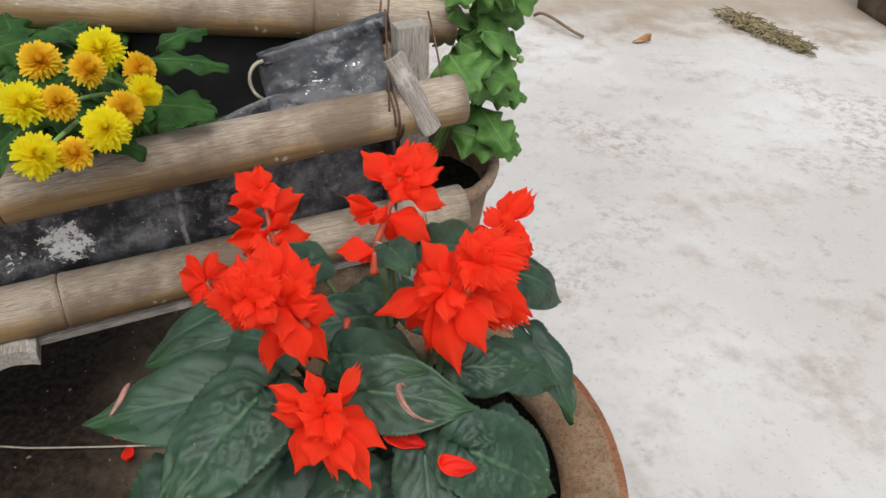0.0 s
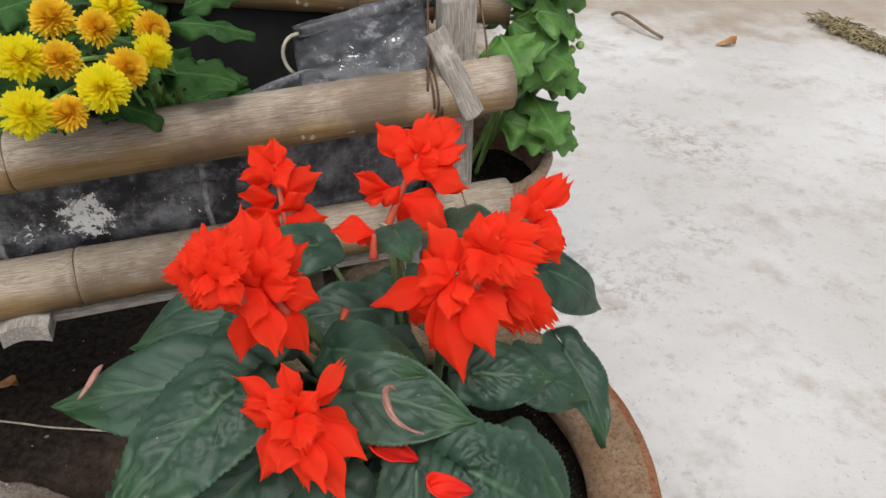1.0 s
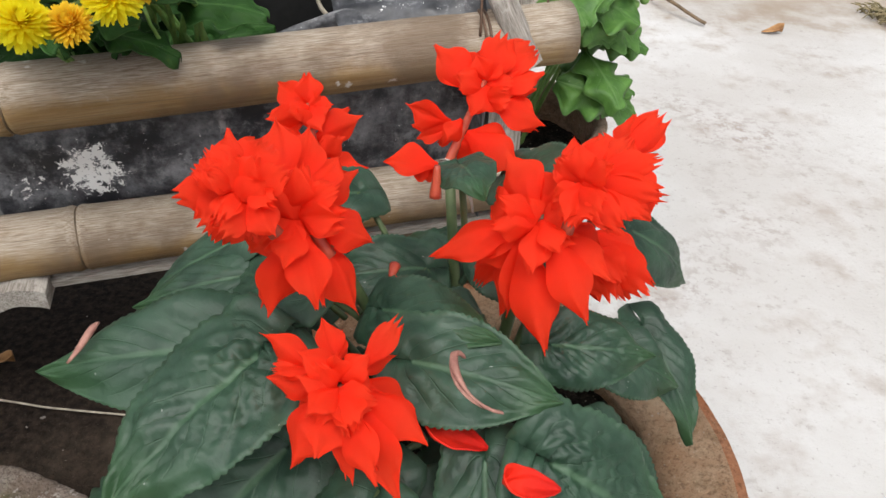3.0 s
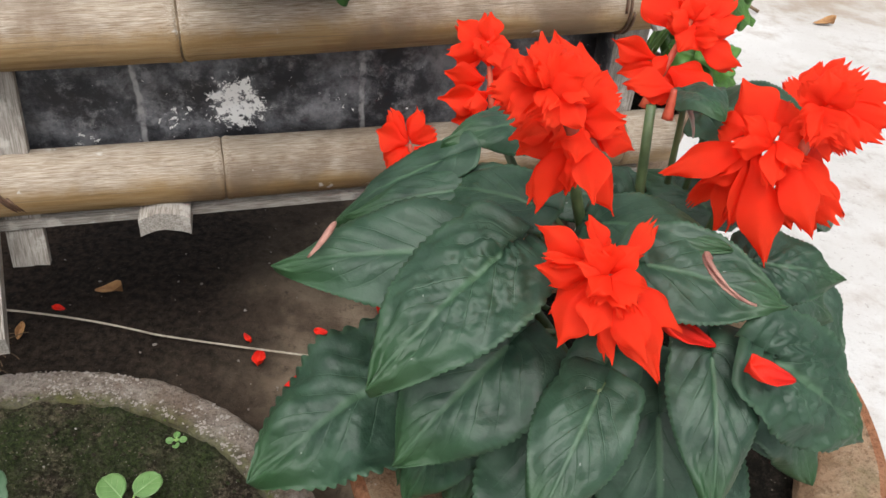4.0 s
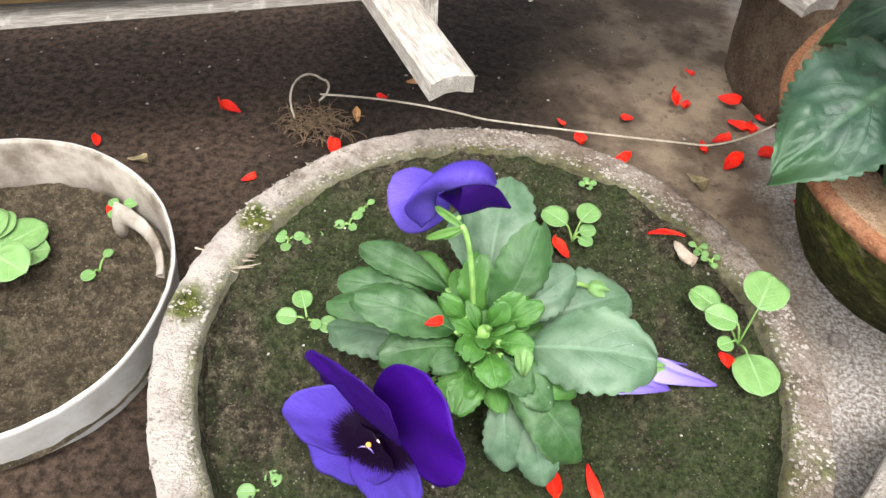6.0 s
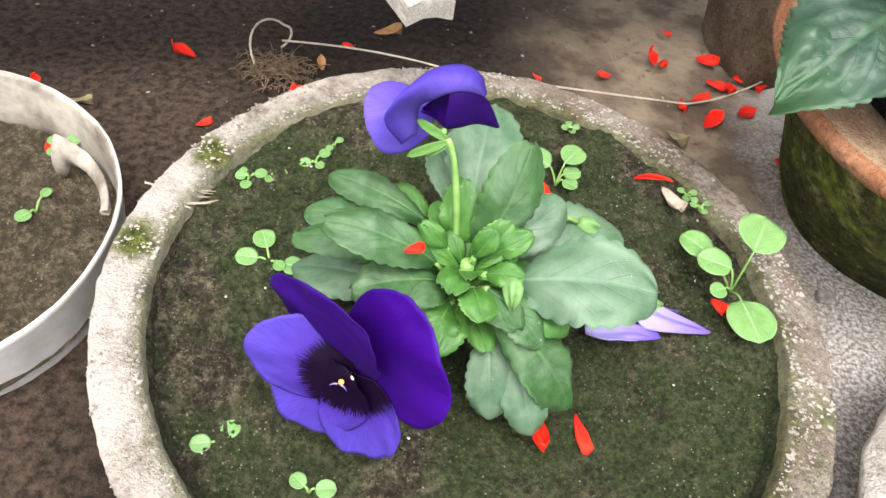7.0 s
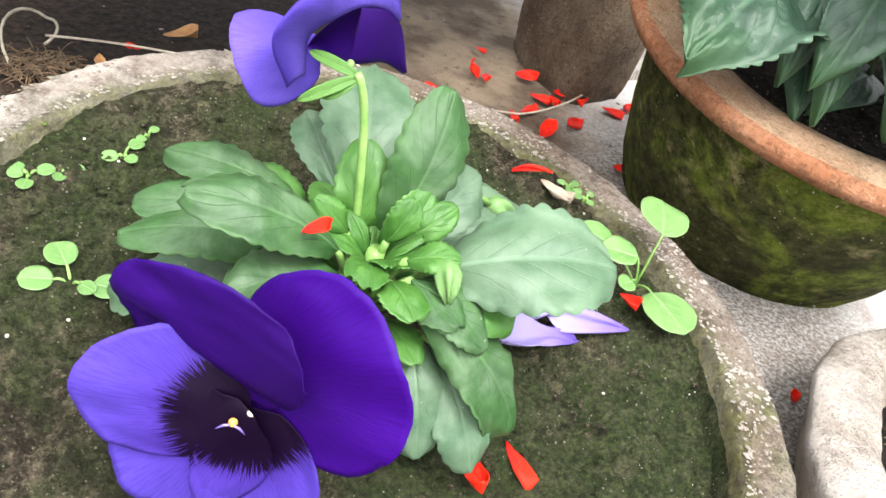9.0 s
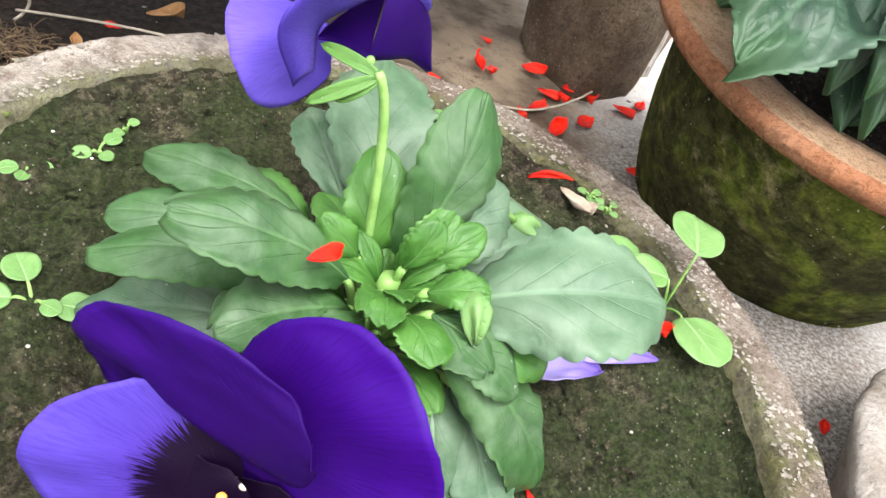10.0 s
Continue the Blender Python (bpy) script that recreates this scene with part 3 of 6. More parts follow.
def leaf(parent, base, tip, width, material, shape=heart, normal=(0, 0, 1), roll=0.0, arch=0.08, fold=0.12, droop=0.0, teeth=(16, 0.035),
         quilt=0.0, notch=0.0, wave=0.03, seed=0, name="leaf", label="", nv=26, nu=7, slant=0.45, rows_of_veins=9):
    m, length = frame_from(base, tip, normal, roll)
    bm = bmesh.new()
    rows = []
    for i in range(nv + 1):
        v = i / nv
        w = 0.5 * width * shape(v)
        row = []
        for j in range(-nu, nu + 1):
            u = j / nu
            saw = (0.75 - 0.9 * abs(math.sin(math.pi * v * teeth[0])) if teeth[1] >= 0.05 else abs(((v * teeth[0]) % 1.0) - 0.35)) if abs(j) == nu else 0.3
            x = u * w * (1 + teeth[1] * (1 if teeth[1] > 0.08 else 0.7) * (0.6 - (1.3 if teeth[1] >= 0.05 else 2) * saw) * (1 if abs(j) == nu else 0))
            y = length * (v - notch * abs(u) ** 1.4 * (1 - v) ** 5)
            p = (v - abs(u) * slant + 0.12 * u * u + 0.05 * noise.noise(Vector((u * 4 + seed, v * 5, 2)))) * rows_of_veins
            z = arch * length * 4 * v * (1 - v) * 0.5 + fold * abs(x)
            z += quilt * width * abs(math.sin(math.pi * p)) * (1 - 0.75 * abs(u)) * min(1, 5 * abs(u)) * ((1 - v) ** 1.5 if quilt >= 0.06 else 1 - v ** 3)
            z += wave * width * noise.noise(Vector((u * 1.7 + seed * 3.1, v * 3.3, seed * 1.7))) * (0.2 + abs(u)) + 0.25 * quilt * width * noise.noise(Vector((u * 7 + seed, v * 12, seed * 0.7)))
            z -= droop * length * abs(u) ** 2 * 0.5
            row.append((x, y, z))
        rows.append(row)
    grid(bm, rows, lambda a, b: (b / (2 * nu), a / nv))
    bmesh.ops.remove_doubles(bm, verts=bm.verts, dist=1e-6)
    return thicken(part(name, bm, material, parent, label, m), 0.0004)


def stalk(parent, pts, r0, r1, material, name="stem", sides=8):
    bm = bmesh.new()
    n = len(pts)
    tube(bm, pts, [r0 + (r1 - r0) * i / (n - 1) for i in range(n)], sides)
    return part(name, bm, material, parent)


# ---- the ground ----
bm = bmesh.new()
STEP = [-30, -8, -3, -1.5] + [-1.0 + 0.04 * i for i in range(51)] + [1.5, 3, 8, 30]
grid(bm, [[(x, y + 0.5, 0.004 * noise.noise(Vector((x * 3, y * 3, 0))) * (abs(x) < 1.2 and abs(y) < 1.2)) for x in STEP] for y in STEP])
ground = part("ground", bm, M_GROUND, None)
tagged(ground, "pale worn concrete yard with dark soil spread over part of it", "ground", kind="structure")


# ---- pots ----
def soil_disc(parent, center, a, b, radius, material, rough=0.004, name="soil", seed=0, bowl=0.0):
    bm = bmesh.new()
    n = 280 if radius > 0.14 else 150
    rows = [[(0, 0, 0)] * n]
    for i in range(1, 111):
        r = radius * i / 110
        row = []
        for k in range(n):
            t = 2 * math.pi * k / n
            x, y = r * math.cos(t), r * math.sin(t)
            z = rough * (noise.noise(Vector((x * 30 + seed, y * 30, 0))) + 0.25 * abs(noise.noise(Vector((x * 190, y * 190, seed)))) + 0.5 * noise.noise(Vector((x * 110, y * 110, seed))) + 0.45 * max(0, noise.noise(Vector((x * 260, y * 260, seed)))) + 0.35 * noise.noise(Vector((x * 420, y * 420, seed))))
            row.append((x, y, z + bowl * (r / radius) ** 2))
        rows.append(row)
    grid(bm, rows, close=True)
    bmesh.ops.remove_doubles(bm, verts=bm.verts, dist=1e-6)
    return part(name, bm, material, parent, "", tilt_pose(center, a, b))


def pot(name, label, center, slope, profile, band_mats, mats, wobble, seed, group="clay pots", lean=(0, 0), crust=0.0):
    """A turned clay pot; its profile runs from the outer foot over the rim to the inner floor, heights from the rim's centre."""
    foot = Vector(center)
    foot.z = 0
    t = thing(name, foot, label, "pot", group)
    bm = bmesh.new()
    lathe(bm, profile, 420 if crust else 160, wobble, seed, band_mats)
    for v in bm.verts if crust else ():
        v.co += Vector((v.co.x, v.co.y, 0.12)).normalized() * crust * (noise.noise(v.co * 120) + 0.7 * noise.noise(v.co * 330))
    for v in bm.verts:
        v.co.x, v.co.y = v.co.x - lean[0] * min(0, v.co.z + 0.01), v.co.y - lean[1] * min(0, v.co.z + 0.01)
    part("body", bm, mats, t, "", tilt_pose(center, *slope))
    return t


def rounded_rim(ro, ri, drop, n=8):
    """The rim's half round from its outer side to its inner side."""
    c, h = (ro + ri) / 2, (ro - ri) / 2
    return [(c + h * math.cos(math.pi * i / n), drop * (math.sin(math.pi * i / n) - 1)) for i in range(n + 1)]


rim = [(0.1730, -0.012), (0.1737, -0.005), (0.1730, -0.0014), (0.1708, -0.0002), (0.1640, 0.0), (0.1570, -0.0004), (0.1525, -0.0012), (0.1512, -0.0035), (0.1506, -0.010)]
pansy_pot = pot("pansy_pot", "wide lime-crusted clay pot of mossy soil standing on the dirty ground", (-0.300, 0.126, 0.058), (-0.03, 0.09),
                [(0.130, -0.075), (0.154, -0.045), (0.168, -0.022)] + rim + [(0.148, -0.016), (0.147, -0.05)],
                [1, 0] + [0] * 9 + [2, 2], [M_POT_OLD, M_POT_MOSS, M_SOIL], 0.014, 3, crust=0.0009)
soil_disc(pansy_pot, (-0.300, 0.126, 0.041), -0.03, 0.17, 0.152, M_SOIL, 0.0055, seed=2, bowl=0.003)

salvia_pot = pot("salvia_pot", "terracotta flower pot, its side dark with moss, with an orange rim", (-0.034, 0.281, 0.1415), (0.069, 0.12),
                 [(0.060, -0.147), (0.086, -0.146), (0.093, -0.138), (0.100, -0.115), (0.107, -0.075), (0.111, -0.040), (0.114, -0.018), (0.122, -0.013), (0.130, -0.009), (0.1325, -0.004), (0.131, 0.000),
                  (0.126, 0.001), (0.121, 0.0005), (0.106, -0.001), (0.093, -0.004), (0.091, -0.06)],
                 [0, 0, 0, 0, 0, 0, 0, 0, 1, 1, 1, 2, 2, 2, 2], [M_POT_MOSS, M_POT_RIM, M_POT_LIP], 0.012, 7, lean=(0.13, 0.25))
soil_disc(salvia_pot, (-0.030, 0.288, 0.126), 0.069, 0.12, 0.094, M_SOIL_DARK, 0.004, seed=5)

bucket = pot("plastic_bucket_planter", "cut-down dirty white plastic bucket filled with bare soil", (-0.585, 0.120, 0.052), (-0.04, 0.11),
             [(0.092, -0.075), (0.094, -0.070), (0.0985, -0.035), (0.1015, -0.004), (0.1022, 0.0), (0.1008, 0.0008), (0.0992, -0.002), (0.097, -0.035), (0.094, -0.06)],
             [0, 0, 0, 0, 0, 1, 1, 1], [M_PLASTIC, M_PLASTIC_MUD], 0.015, 11)
soil_disc(bucket, (-0.585, 0.120, 0.015), -0.04, 0.11, 0.098, M_SOIL_BARE, 0.004, seed=9, bowl=0.003)

edge_pot = pot("neighbour_pot", "pale lime-crusted clay pot with a thick rounded rim", (-0.012, 0.055, 0.052), (0.0, 0.06),
               [(0.085, -0.065), (0.098, -0.04), (0.106, -0.020)] + rounded_rim(0.112, 0.080, 0.007) + [(0.078, -0.02), (0.077, -0.05)],
               [0] * 13, [M_POT_EDGE], 0.03, 21)
soil_disc(edge_pot, (-0.012, 0.055, 0.030), 0.0, 0.06, 0.092, M_SOIL_DARK, 0.004, seed=12)

back_pot = pot("chrysanthemum_pot", "small tan clay pot behind the bamboo bed", (-0.028, 0.588, 0.182), (0.0, 0.05),
               [(0.034, -0.184), (0.040, -0.180), (0.050, -0.08), (0.056, -0.02), (0.062, -0.012)] + rounded_rim(0.064, 0.054, 0.005) + [(0.053, -0.02), (0.052, -0.05)],
               [0] * 15, [M_POT_BACK], 0.02, 31)
soil_disc(back_pot, (-0.028, 0.588, 0.152), 0.0, 0.0, 0.054, M_SOIL_DARK, 0.003, seed=14)


# ---- the raised bamboo bed ----
bed = thing("bamboo_planting_bed", (-0.38, 0.42, 0), "raised planting bed of weathered bamboo poles lined with black plastic", "planter")


def rail(p, d, s0, s1, radius, nodes, label=""):
    """A bamboo pole with ring-shaped joints and a hollow end."""
    d = Vector(d).normalized()
    m, _ = frame_from(p, Vector(p) + d, (0, 0, 1))
    m = m @ Matrix.Rotation(radians(90), 4, "Z")
    xs = sorted({round(s0 + (s1 - s0) * i / 90, 4) for i in range(91)} | {round(k + e, 4) for k in nodes for e in (-0.006, -0.003, -0.0012, 0, 0.0012, 0.003, 0.006)})
    rows = []
    ring = 28
    for x in xs:
        near = min([abs(x - k) for k in nodes] or [9])
        r = radius * (1 + 0.055 * math.exp(-(near / 0.0045) ** 2) - 0.11 * math.exp(-(near / 0.0013) ** 2) + 0.012 * noise.noise(Vector((x * 9, radius * 90, 0))))
        rows.append([(x, r * math.cos(2 * math.pi * k / ring), r * math.sin(2 * math.pi * k / ring) + 0.003 * math.sin(x * 6 + radius * 300)) for k in range(ring)])
    for x, f in ((s1 - 0.0005, 0.93), (s1 - 0.001, 0.70), (s1 - 0.05, 0.68)):
        rows.append([(x, radius * f * math.cos(2 * math.pi * k / ring), radius * f * math.sin(2 * math.pi * k / ring) + 0.003 * math.sin(x * 6 + radius * 300)) for k in range(ring)])
    bm = bmesh.new()
    vs = grid(bm, rows, close=True)
    bm.faces.new(vs[0][::-1])
    bm.faces.new(vs[-1])
    pole = part("bamboo_pole", bm, M_BAMBOO, bed, label, m)
    for k in nodes:
        bm = bmesh.new()
        rise = 0.003 * math.sin(k * 6 + radius * 300)
        r = radius * 0.951
        tube(bm, [(k + 0.0004 * math.sin(3 * q), r * math.cos(q), r * math.sin(q) + rise) for q in (2 * math.pi * j / 40 for j in range(41))], [0.0007] * 41, 6, False)
        part("joint_ring", bm, M_STEM_DARK, pole, "dark ring at the bamboo's joint", m)
    return pole


A = radians(23.5)
UP = Vector((math.cos(A), math.sin(A), 0.045))
LOW = Vector((math.cos(radians(25)), math.sin(radians(25)), 0.0))
BACK = Vector((math.cos(radians(5)), math.sin(radians(5)), -0.04))
P_UP, P_LOW, P_BACK = Vector((-0.190, 0.437, 0.265)), Vector((-0.280, 0.403, 0.163)), Vector((-0.222, 0.582, 0.310))
upper_rail = rail(P_UP, UP, -0.75, 0.200, 0.0185, [-0.115, -0.40])
lower_rail = rail(P_LOW, LOW, -0.65, 0.310, 0.0195, [-0.003, -0.31, 0.27])
back_rail = rail(P_BACK, BACK, -0.75, 0.212, 0.019, [-0.2, 0.1])


def plank(bm, a, b, width, thick, normal, taper=1.0, seed=0, curve=0.0):
    """A split piece of bamboo from a to b, slightly hollow across, with ragged ends."""
    m, length = frame_from(a, b, normal)
    top, low = [], []
    for i in range(13):
        v = i / 12
        w = 0.5 * width * (1 + (taper - 1) * v)
        for rowset, side in ((top, 1), (low, -1)):
            rowset.append([m @ Vector((w * u, length * v + (0.004 * noise.noise(Vector((u * 3, seed, v * 2))) if i in (0, 12) else 0),
                                       side * thick / 2 + curve * width * (1 - u * u) + 0.0008 * noise.noise(Vector((u * 2, v * 8, seed))))) for u in (-1, -0.7, -0.3, 0, 0.3, 0.7, 1)])
    loops = [t + l[::-1] for t, l in zip(top, low)]
    vs = grid(bm, loops, close=True)
    bm.faces.new(vs[0][::-1])
    bm.faces.new(vs[-1])


def timber(name, a, b, width, thick, normal, parent=bed, taper=1.0, seed=0, curve=0.0, label=""):
    """A plank whose own y runs along it, so that its grain does too."""
    m, length = frame_from(a, b, normal)
    bm = bmesh.new()
    plank(bm, (0, 0, 0), (0, length, 0), width, thick, (0, 0, 1), taper, seed, curve)
    return part(name, bm, M_SLAT, parent, label, m, smooth=False)


FRONT = Vector((math.sin(A), -math.cos(A), 0))
timber("post", (-0.388, 0.342, 0.106), (-0.397, 0.369, 0.262), 0.021, 0.006, FRONT, seed=1)
timber("post", (-0.036, 0.530, 0.0), (-0.0455, 0.530, 0.326), 0.024, 0.015, FRONT, seed=2)
timber("joist", (-0.466, 0.408, 0.141), (-0.3505, 0.2445, 0.134), 0.027, 0.011, (0, 0, 1), seed=3, curve=0.12)
timber("joist", (-0.350, 0.470, 0.135), (-0.306, 0.362, 0.138), 0.030, 0.012, (0, 0, 1), seed=4, curve=0.15)
timber("joist", (-0.200, 0.500, 0.140), (-0.128, 0.405, 0.134), 0.030, 0.009, (0, 0, 1), seed=5, curve=0.1)
timber("brace", (-0.056, 0.494, 0.316), (-0.027, 0.486, 0.264), 0.0155, 0.004, (0.35, -0.75, 0.5), seed=6, curve=0.3)
for k in range(4):
    off = FRONT * (-0.004 - 0.03 * k)
    timber("floor_strip", P_LOW + LOW * -0.65 + off + Vector((0, 0, -0.036)), P_LOW + LOW * 0.29 + off + Vector((0, 0, -0.021)), 0.027, 0.005, (0, 0, 1), seed=7 + k, curve=0.1)


def liner(bm):
    """The plastic hanging behind the front poles, creased and slack."""
    rows = []
    for i in range(25):
        h = i / 24
        row = []
        for j in range(161):
            s = -0.62 + 0.90 * j / 160
            low = P_LOW + LOW * s
            base = low + Vector((0, 0, -0.020)) - FRONT * 0.024
            crest = Vector((low.x, P_UP.y + (low.x - P_UP.x) * UP.y / UP.x, 0))
            top = crest - FRONT * 0.021
            rise = -0.006 + 0.026 * max(0.0, min(1.0, (low.x + 0.22) / 0.09))
            top.z = P_UP.z + (low.x - P_UP.x) * UP.z / UP.x + rise
            p = base.lerp(top, h)
            crease = 0.004 * noise.noise(Vector((s * 16, h * 4, 1))) + 0.002 * noise.noise(Vector((s * 60, h * 18, 2))) + 0.0035 * max(0, noise.noise(Vector((s * 28 + h * 3, 5, 3))))
            crease += 0.0030 * sum(math.exp(-((low.x - q + 0.004 * h) / 0.0022) ** 2) for q in (-0.330, -0.205, -0.120, -0.455))
            row.append(p + FRONT * (crease + 0.010 * math.sin(math.pi * h) * noise.noise(Vector((s * 5, 7, 3)))))
        rows.append(row)
    grid(bm, rows)


M_SHEET = sheet_material()
# Darker copy of the sheet; its colour offsets the skylight on the flap.
M_SHEET_DARK = sheet_material("darker_black_sheet", (0.016, 0.017, 0.020), (0.075, 0.078, 0.087))
# Near-black copy for the back liner: the bed's inner shade as colour.
M_SHEET_SHADED = plain_material("shaded_black_plastic", (0.004, 0.004, 0.004), (0.014, 0.014, 0.014), 40, 0.9)
bm = bmesh.new()
liner(bm)
thicken(part("plastic_liner", bm, M_SHEET, bed, "dusty black plastic liner with white lime splashes"), 0.0006)


def patch(corners, n, crumple, seed, bulge=Vector((0, 0, 0)), ragged=0.0):
    """A crumpled piece of sheet between four corners."""
    a, b, c, d = (Vector(v) for v in corners)
    bm = bmesh.new()
    out = (b - a).cross(d - a).normalized()
    rows = []
    for i in range(n + 1):
        h = i / n
        rows.append([(a.lerp(b, j / n)).lerp(d.lerp(c, j / n), h) + out * crumple * (noise.noise(Vector((j / n * 3, h * 3, seed))) + 0.5 * noise.noise(Vector((j / n * 9, h * 7, seed + 4))))
                     + bulge * math.sin(math.pi * h) + (b - a).normalized() * ragged * (j / n) ** 6 * (noise.noise(Vector((h * 3.5, 1, seed))) + 0.6 * noise.noise(Vector((h * 11, 4, seed)))) for j in range(n + 1)])
    grid(bm, rows)
    return bm


thicken(part("liner_flap", patch(((-0.136, 0.470, 0.276), (-0.052, 0.488, 0.282), (-0.070, 0.545, 0.320), (-0.157, 0.525, 0.293)), 24, 0.004, 3, Vector((0, -0.006, 0.004))), M_SHEET_DARK, bed), 0.001)
thicken(part("liner_fold", patch(((-0.152, 0.515, 0.295), (-0.060, 0.540, 0.316), (-0.063, 0.552, 0.326), (-0.158, 0.530, 0.296)), 16, 0.002, 6, Vector((0, -0.004, 0.005))), M_SHEET_DARK, bed), 0.001)
thicken(part("liner_end", patch(((-0.050, 0.500, 0.13), (-0.085, 0.60, 0.13), (-0.085, 0.60, 0.285), (-0.055, 0.498, 0.285)), 20, 0.005, 8), M_SHEET, bed), 0.001)
thicken(part("sacking", patch(((-0.64, 0.250, 0.160), (-0.462, 0.331, 0.166), (-0.480, 0.328, 0.258), (-0.66, 0.250, 0.245)), 48, 0.006, 9, ragged=0.016), M_CLOTH, bed, "pale sacking tucked behind the poles"), 0.0012)

# soil in the bed
bm = bmesh.new()
rows = []
for i in range(17):
    row = []
    for j in range(81):
        s, w = -0.70 + 0.86 * j / 80, i / 16
        p = P_UP + UP * s - FRONT * (0.050 + 0.072 * w)
        row.append((p.x, p.y, 0.205 + 0.012 * noise.noise(Vector((s * 14, w * 4, 2))) + 0.004 * noise.noise(Vector((s * 60, w * 20, 2)))))
    rows.append(row)
grid(bm, rows)
part("bed_soil", bm, M_SOIL_DARK, bed)
thicken(part("back_liner", patch((P_BACK + BACK * -0.74 - Vector((0, 0, 0.15)), P_BACK + BACK * 0.13 - Vector((0, 0, 0.15)), P_BACK + BACK * 0.13, P_BACK + BACK * -0.74), 20, 0.004, 12), M_SHEET_SHADED, bed), 0.001)


def wrap(parent, pole_point, axis, radius, turns, pitch, tilt=0.0, thick=0.0009, material=M_WIRE, tail=0.0, name="wire_tie"):
    """Wire wound round a pole."""
    axis = Vector(axis).normalized()
    a = axis.cross(Vector((0, 0, 1))).normalized()
    b = a.cross(axis)
    pts = []
    for i in range(int(24 * turns) + 1):
        t = 2 * math.pi * i / 24
        pts.append(Vector(pole_point) + (a * math.cos(t) + b * math.sin(t)) * (radius + thick * 0.6) + axis * (pitch * t / (2 * math.pi) + tilt * math.sin(t)))
    if tail:
        pts.append(pts[-1] + Vector((0.004, -0.006, -tail)))
    bm = bmesh.new()
    tube(bm, pts, thick, 6)
    part(name, bm, material, parent)


wrap(upper_rail, P_UP + UP * ((-0.397 + 0.190) / UP.x), UP, 0.0187, 2.0, 0.002, -0.010)
wrap(lower_rail, P_LOW + LOW * ((-0.398 + 0.280) / LOW.x), LOW, 0.0197, 3.0, 0.002, -0.012)
wrap(upper_rail, P_UP + UP * 0.142, UP, 0.0187, 2.0, 0.003, 0.0)
wrap(back_rail, P_BACK + BACK * 0.150, BACK, 0.0192, 2.0, 0.006, 0.0)
bm = bmesh.new()
tube(bm, bezier((-0.062, 0.505, 0.345), (-0.060, 0.495, 0.320), (-0.058, 0.485, 0.300), (-0.057, 0.478, 0.282)), 0.0008, 6)
tube(bm, bezier((-0.033, 0.545, 0.33), (-0.025, 0.525, 0.31), (-0.020, 0.515, 0.29), (-0.018, 0.500, 0.275)), 0.0008, 6)
part("hanging_wire", bm, M_WIRE, bed)
bm = bmesh.new()
tube(bm, bezier((-0.150, 0.512, 0.300), (-0.160, 0.500, 0.302), (-0.163, 0.505, 0.280), (-0.150, 0.500, 0.276)), 0.0014, 6)
part("string_tie", bm, M_STRING, bed)


# ---- stones under the bed ----
def boulder(name, at, size, label, category, material, turn=0, seed=0, cuts=4, lump=0.18, square=0.6):
    bm = bmesh.new()
    bmesh.ops.create_cube(bm, size=2.0)
    bmesh.ops.subdivide_edges(bm, edges=bm.edges, cuts=cuts, use_grid_fill=True)
    for v in bm.verts:
        ball = v.co.normalized()
        p = v.co * square + ball * (1 - square) * 1.25
        p += ball * lump * (noise.noise(p * 0.9 + Vector((seed, 0, 0))) + 0.4 * noise.noise(p * 2.6 + Vector((0, seed, 0))))
        v.co = (p.x * size[0], p.y * size[1], (p.z + 0.92) * size[2])
    ob = part(name, bm, material, None, "", Matrix.Translation(at) @ Matrix.Rotation(radians(turn), 4, "Z"))
    return tagged(ob, label, category)


boulder("support_stone", (-0.103, 0.507, -0.003), (0.032, 0.048, 0.072), "rounded brown stone block propping up the bamboo bed", "stone", M_BRICK, 24, 3, 9, 0.16, 0.42)
boulder("support_stone", (-0.84, 0.165, -0.004), (0.030, 0.045, 0.066), "rounded brown stone block propping up the bamboo bed", "stone", M_BRICK, 24, 8, 6, 0.08, 0.75)
boulder("pebble", (-0.088, 0.232, -0.001), (0.005, 0.004, 0.003), "small grey pebble on the dirty ground", "pebble", M_STONE, 10, 4)


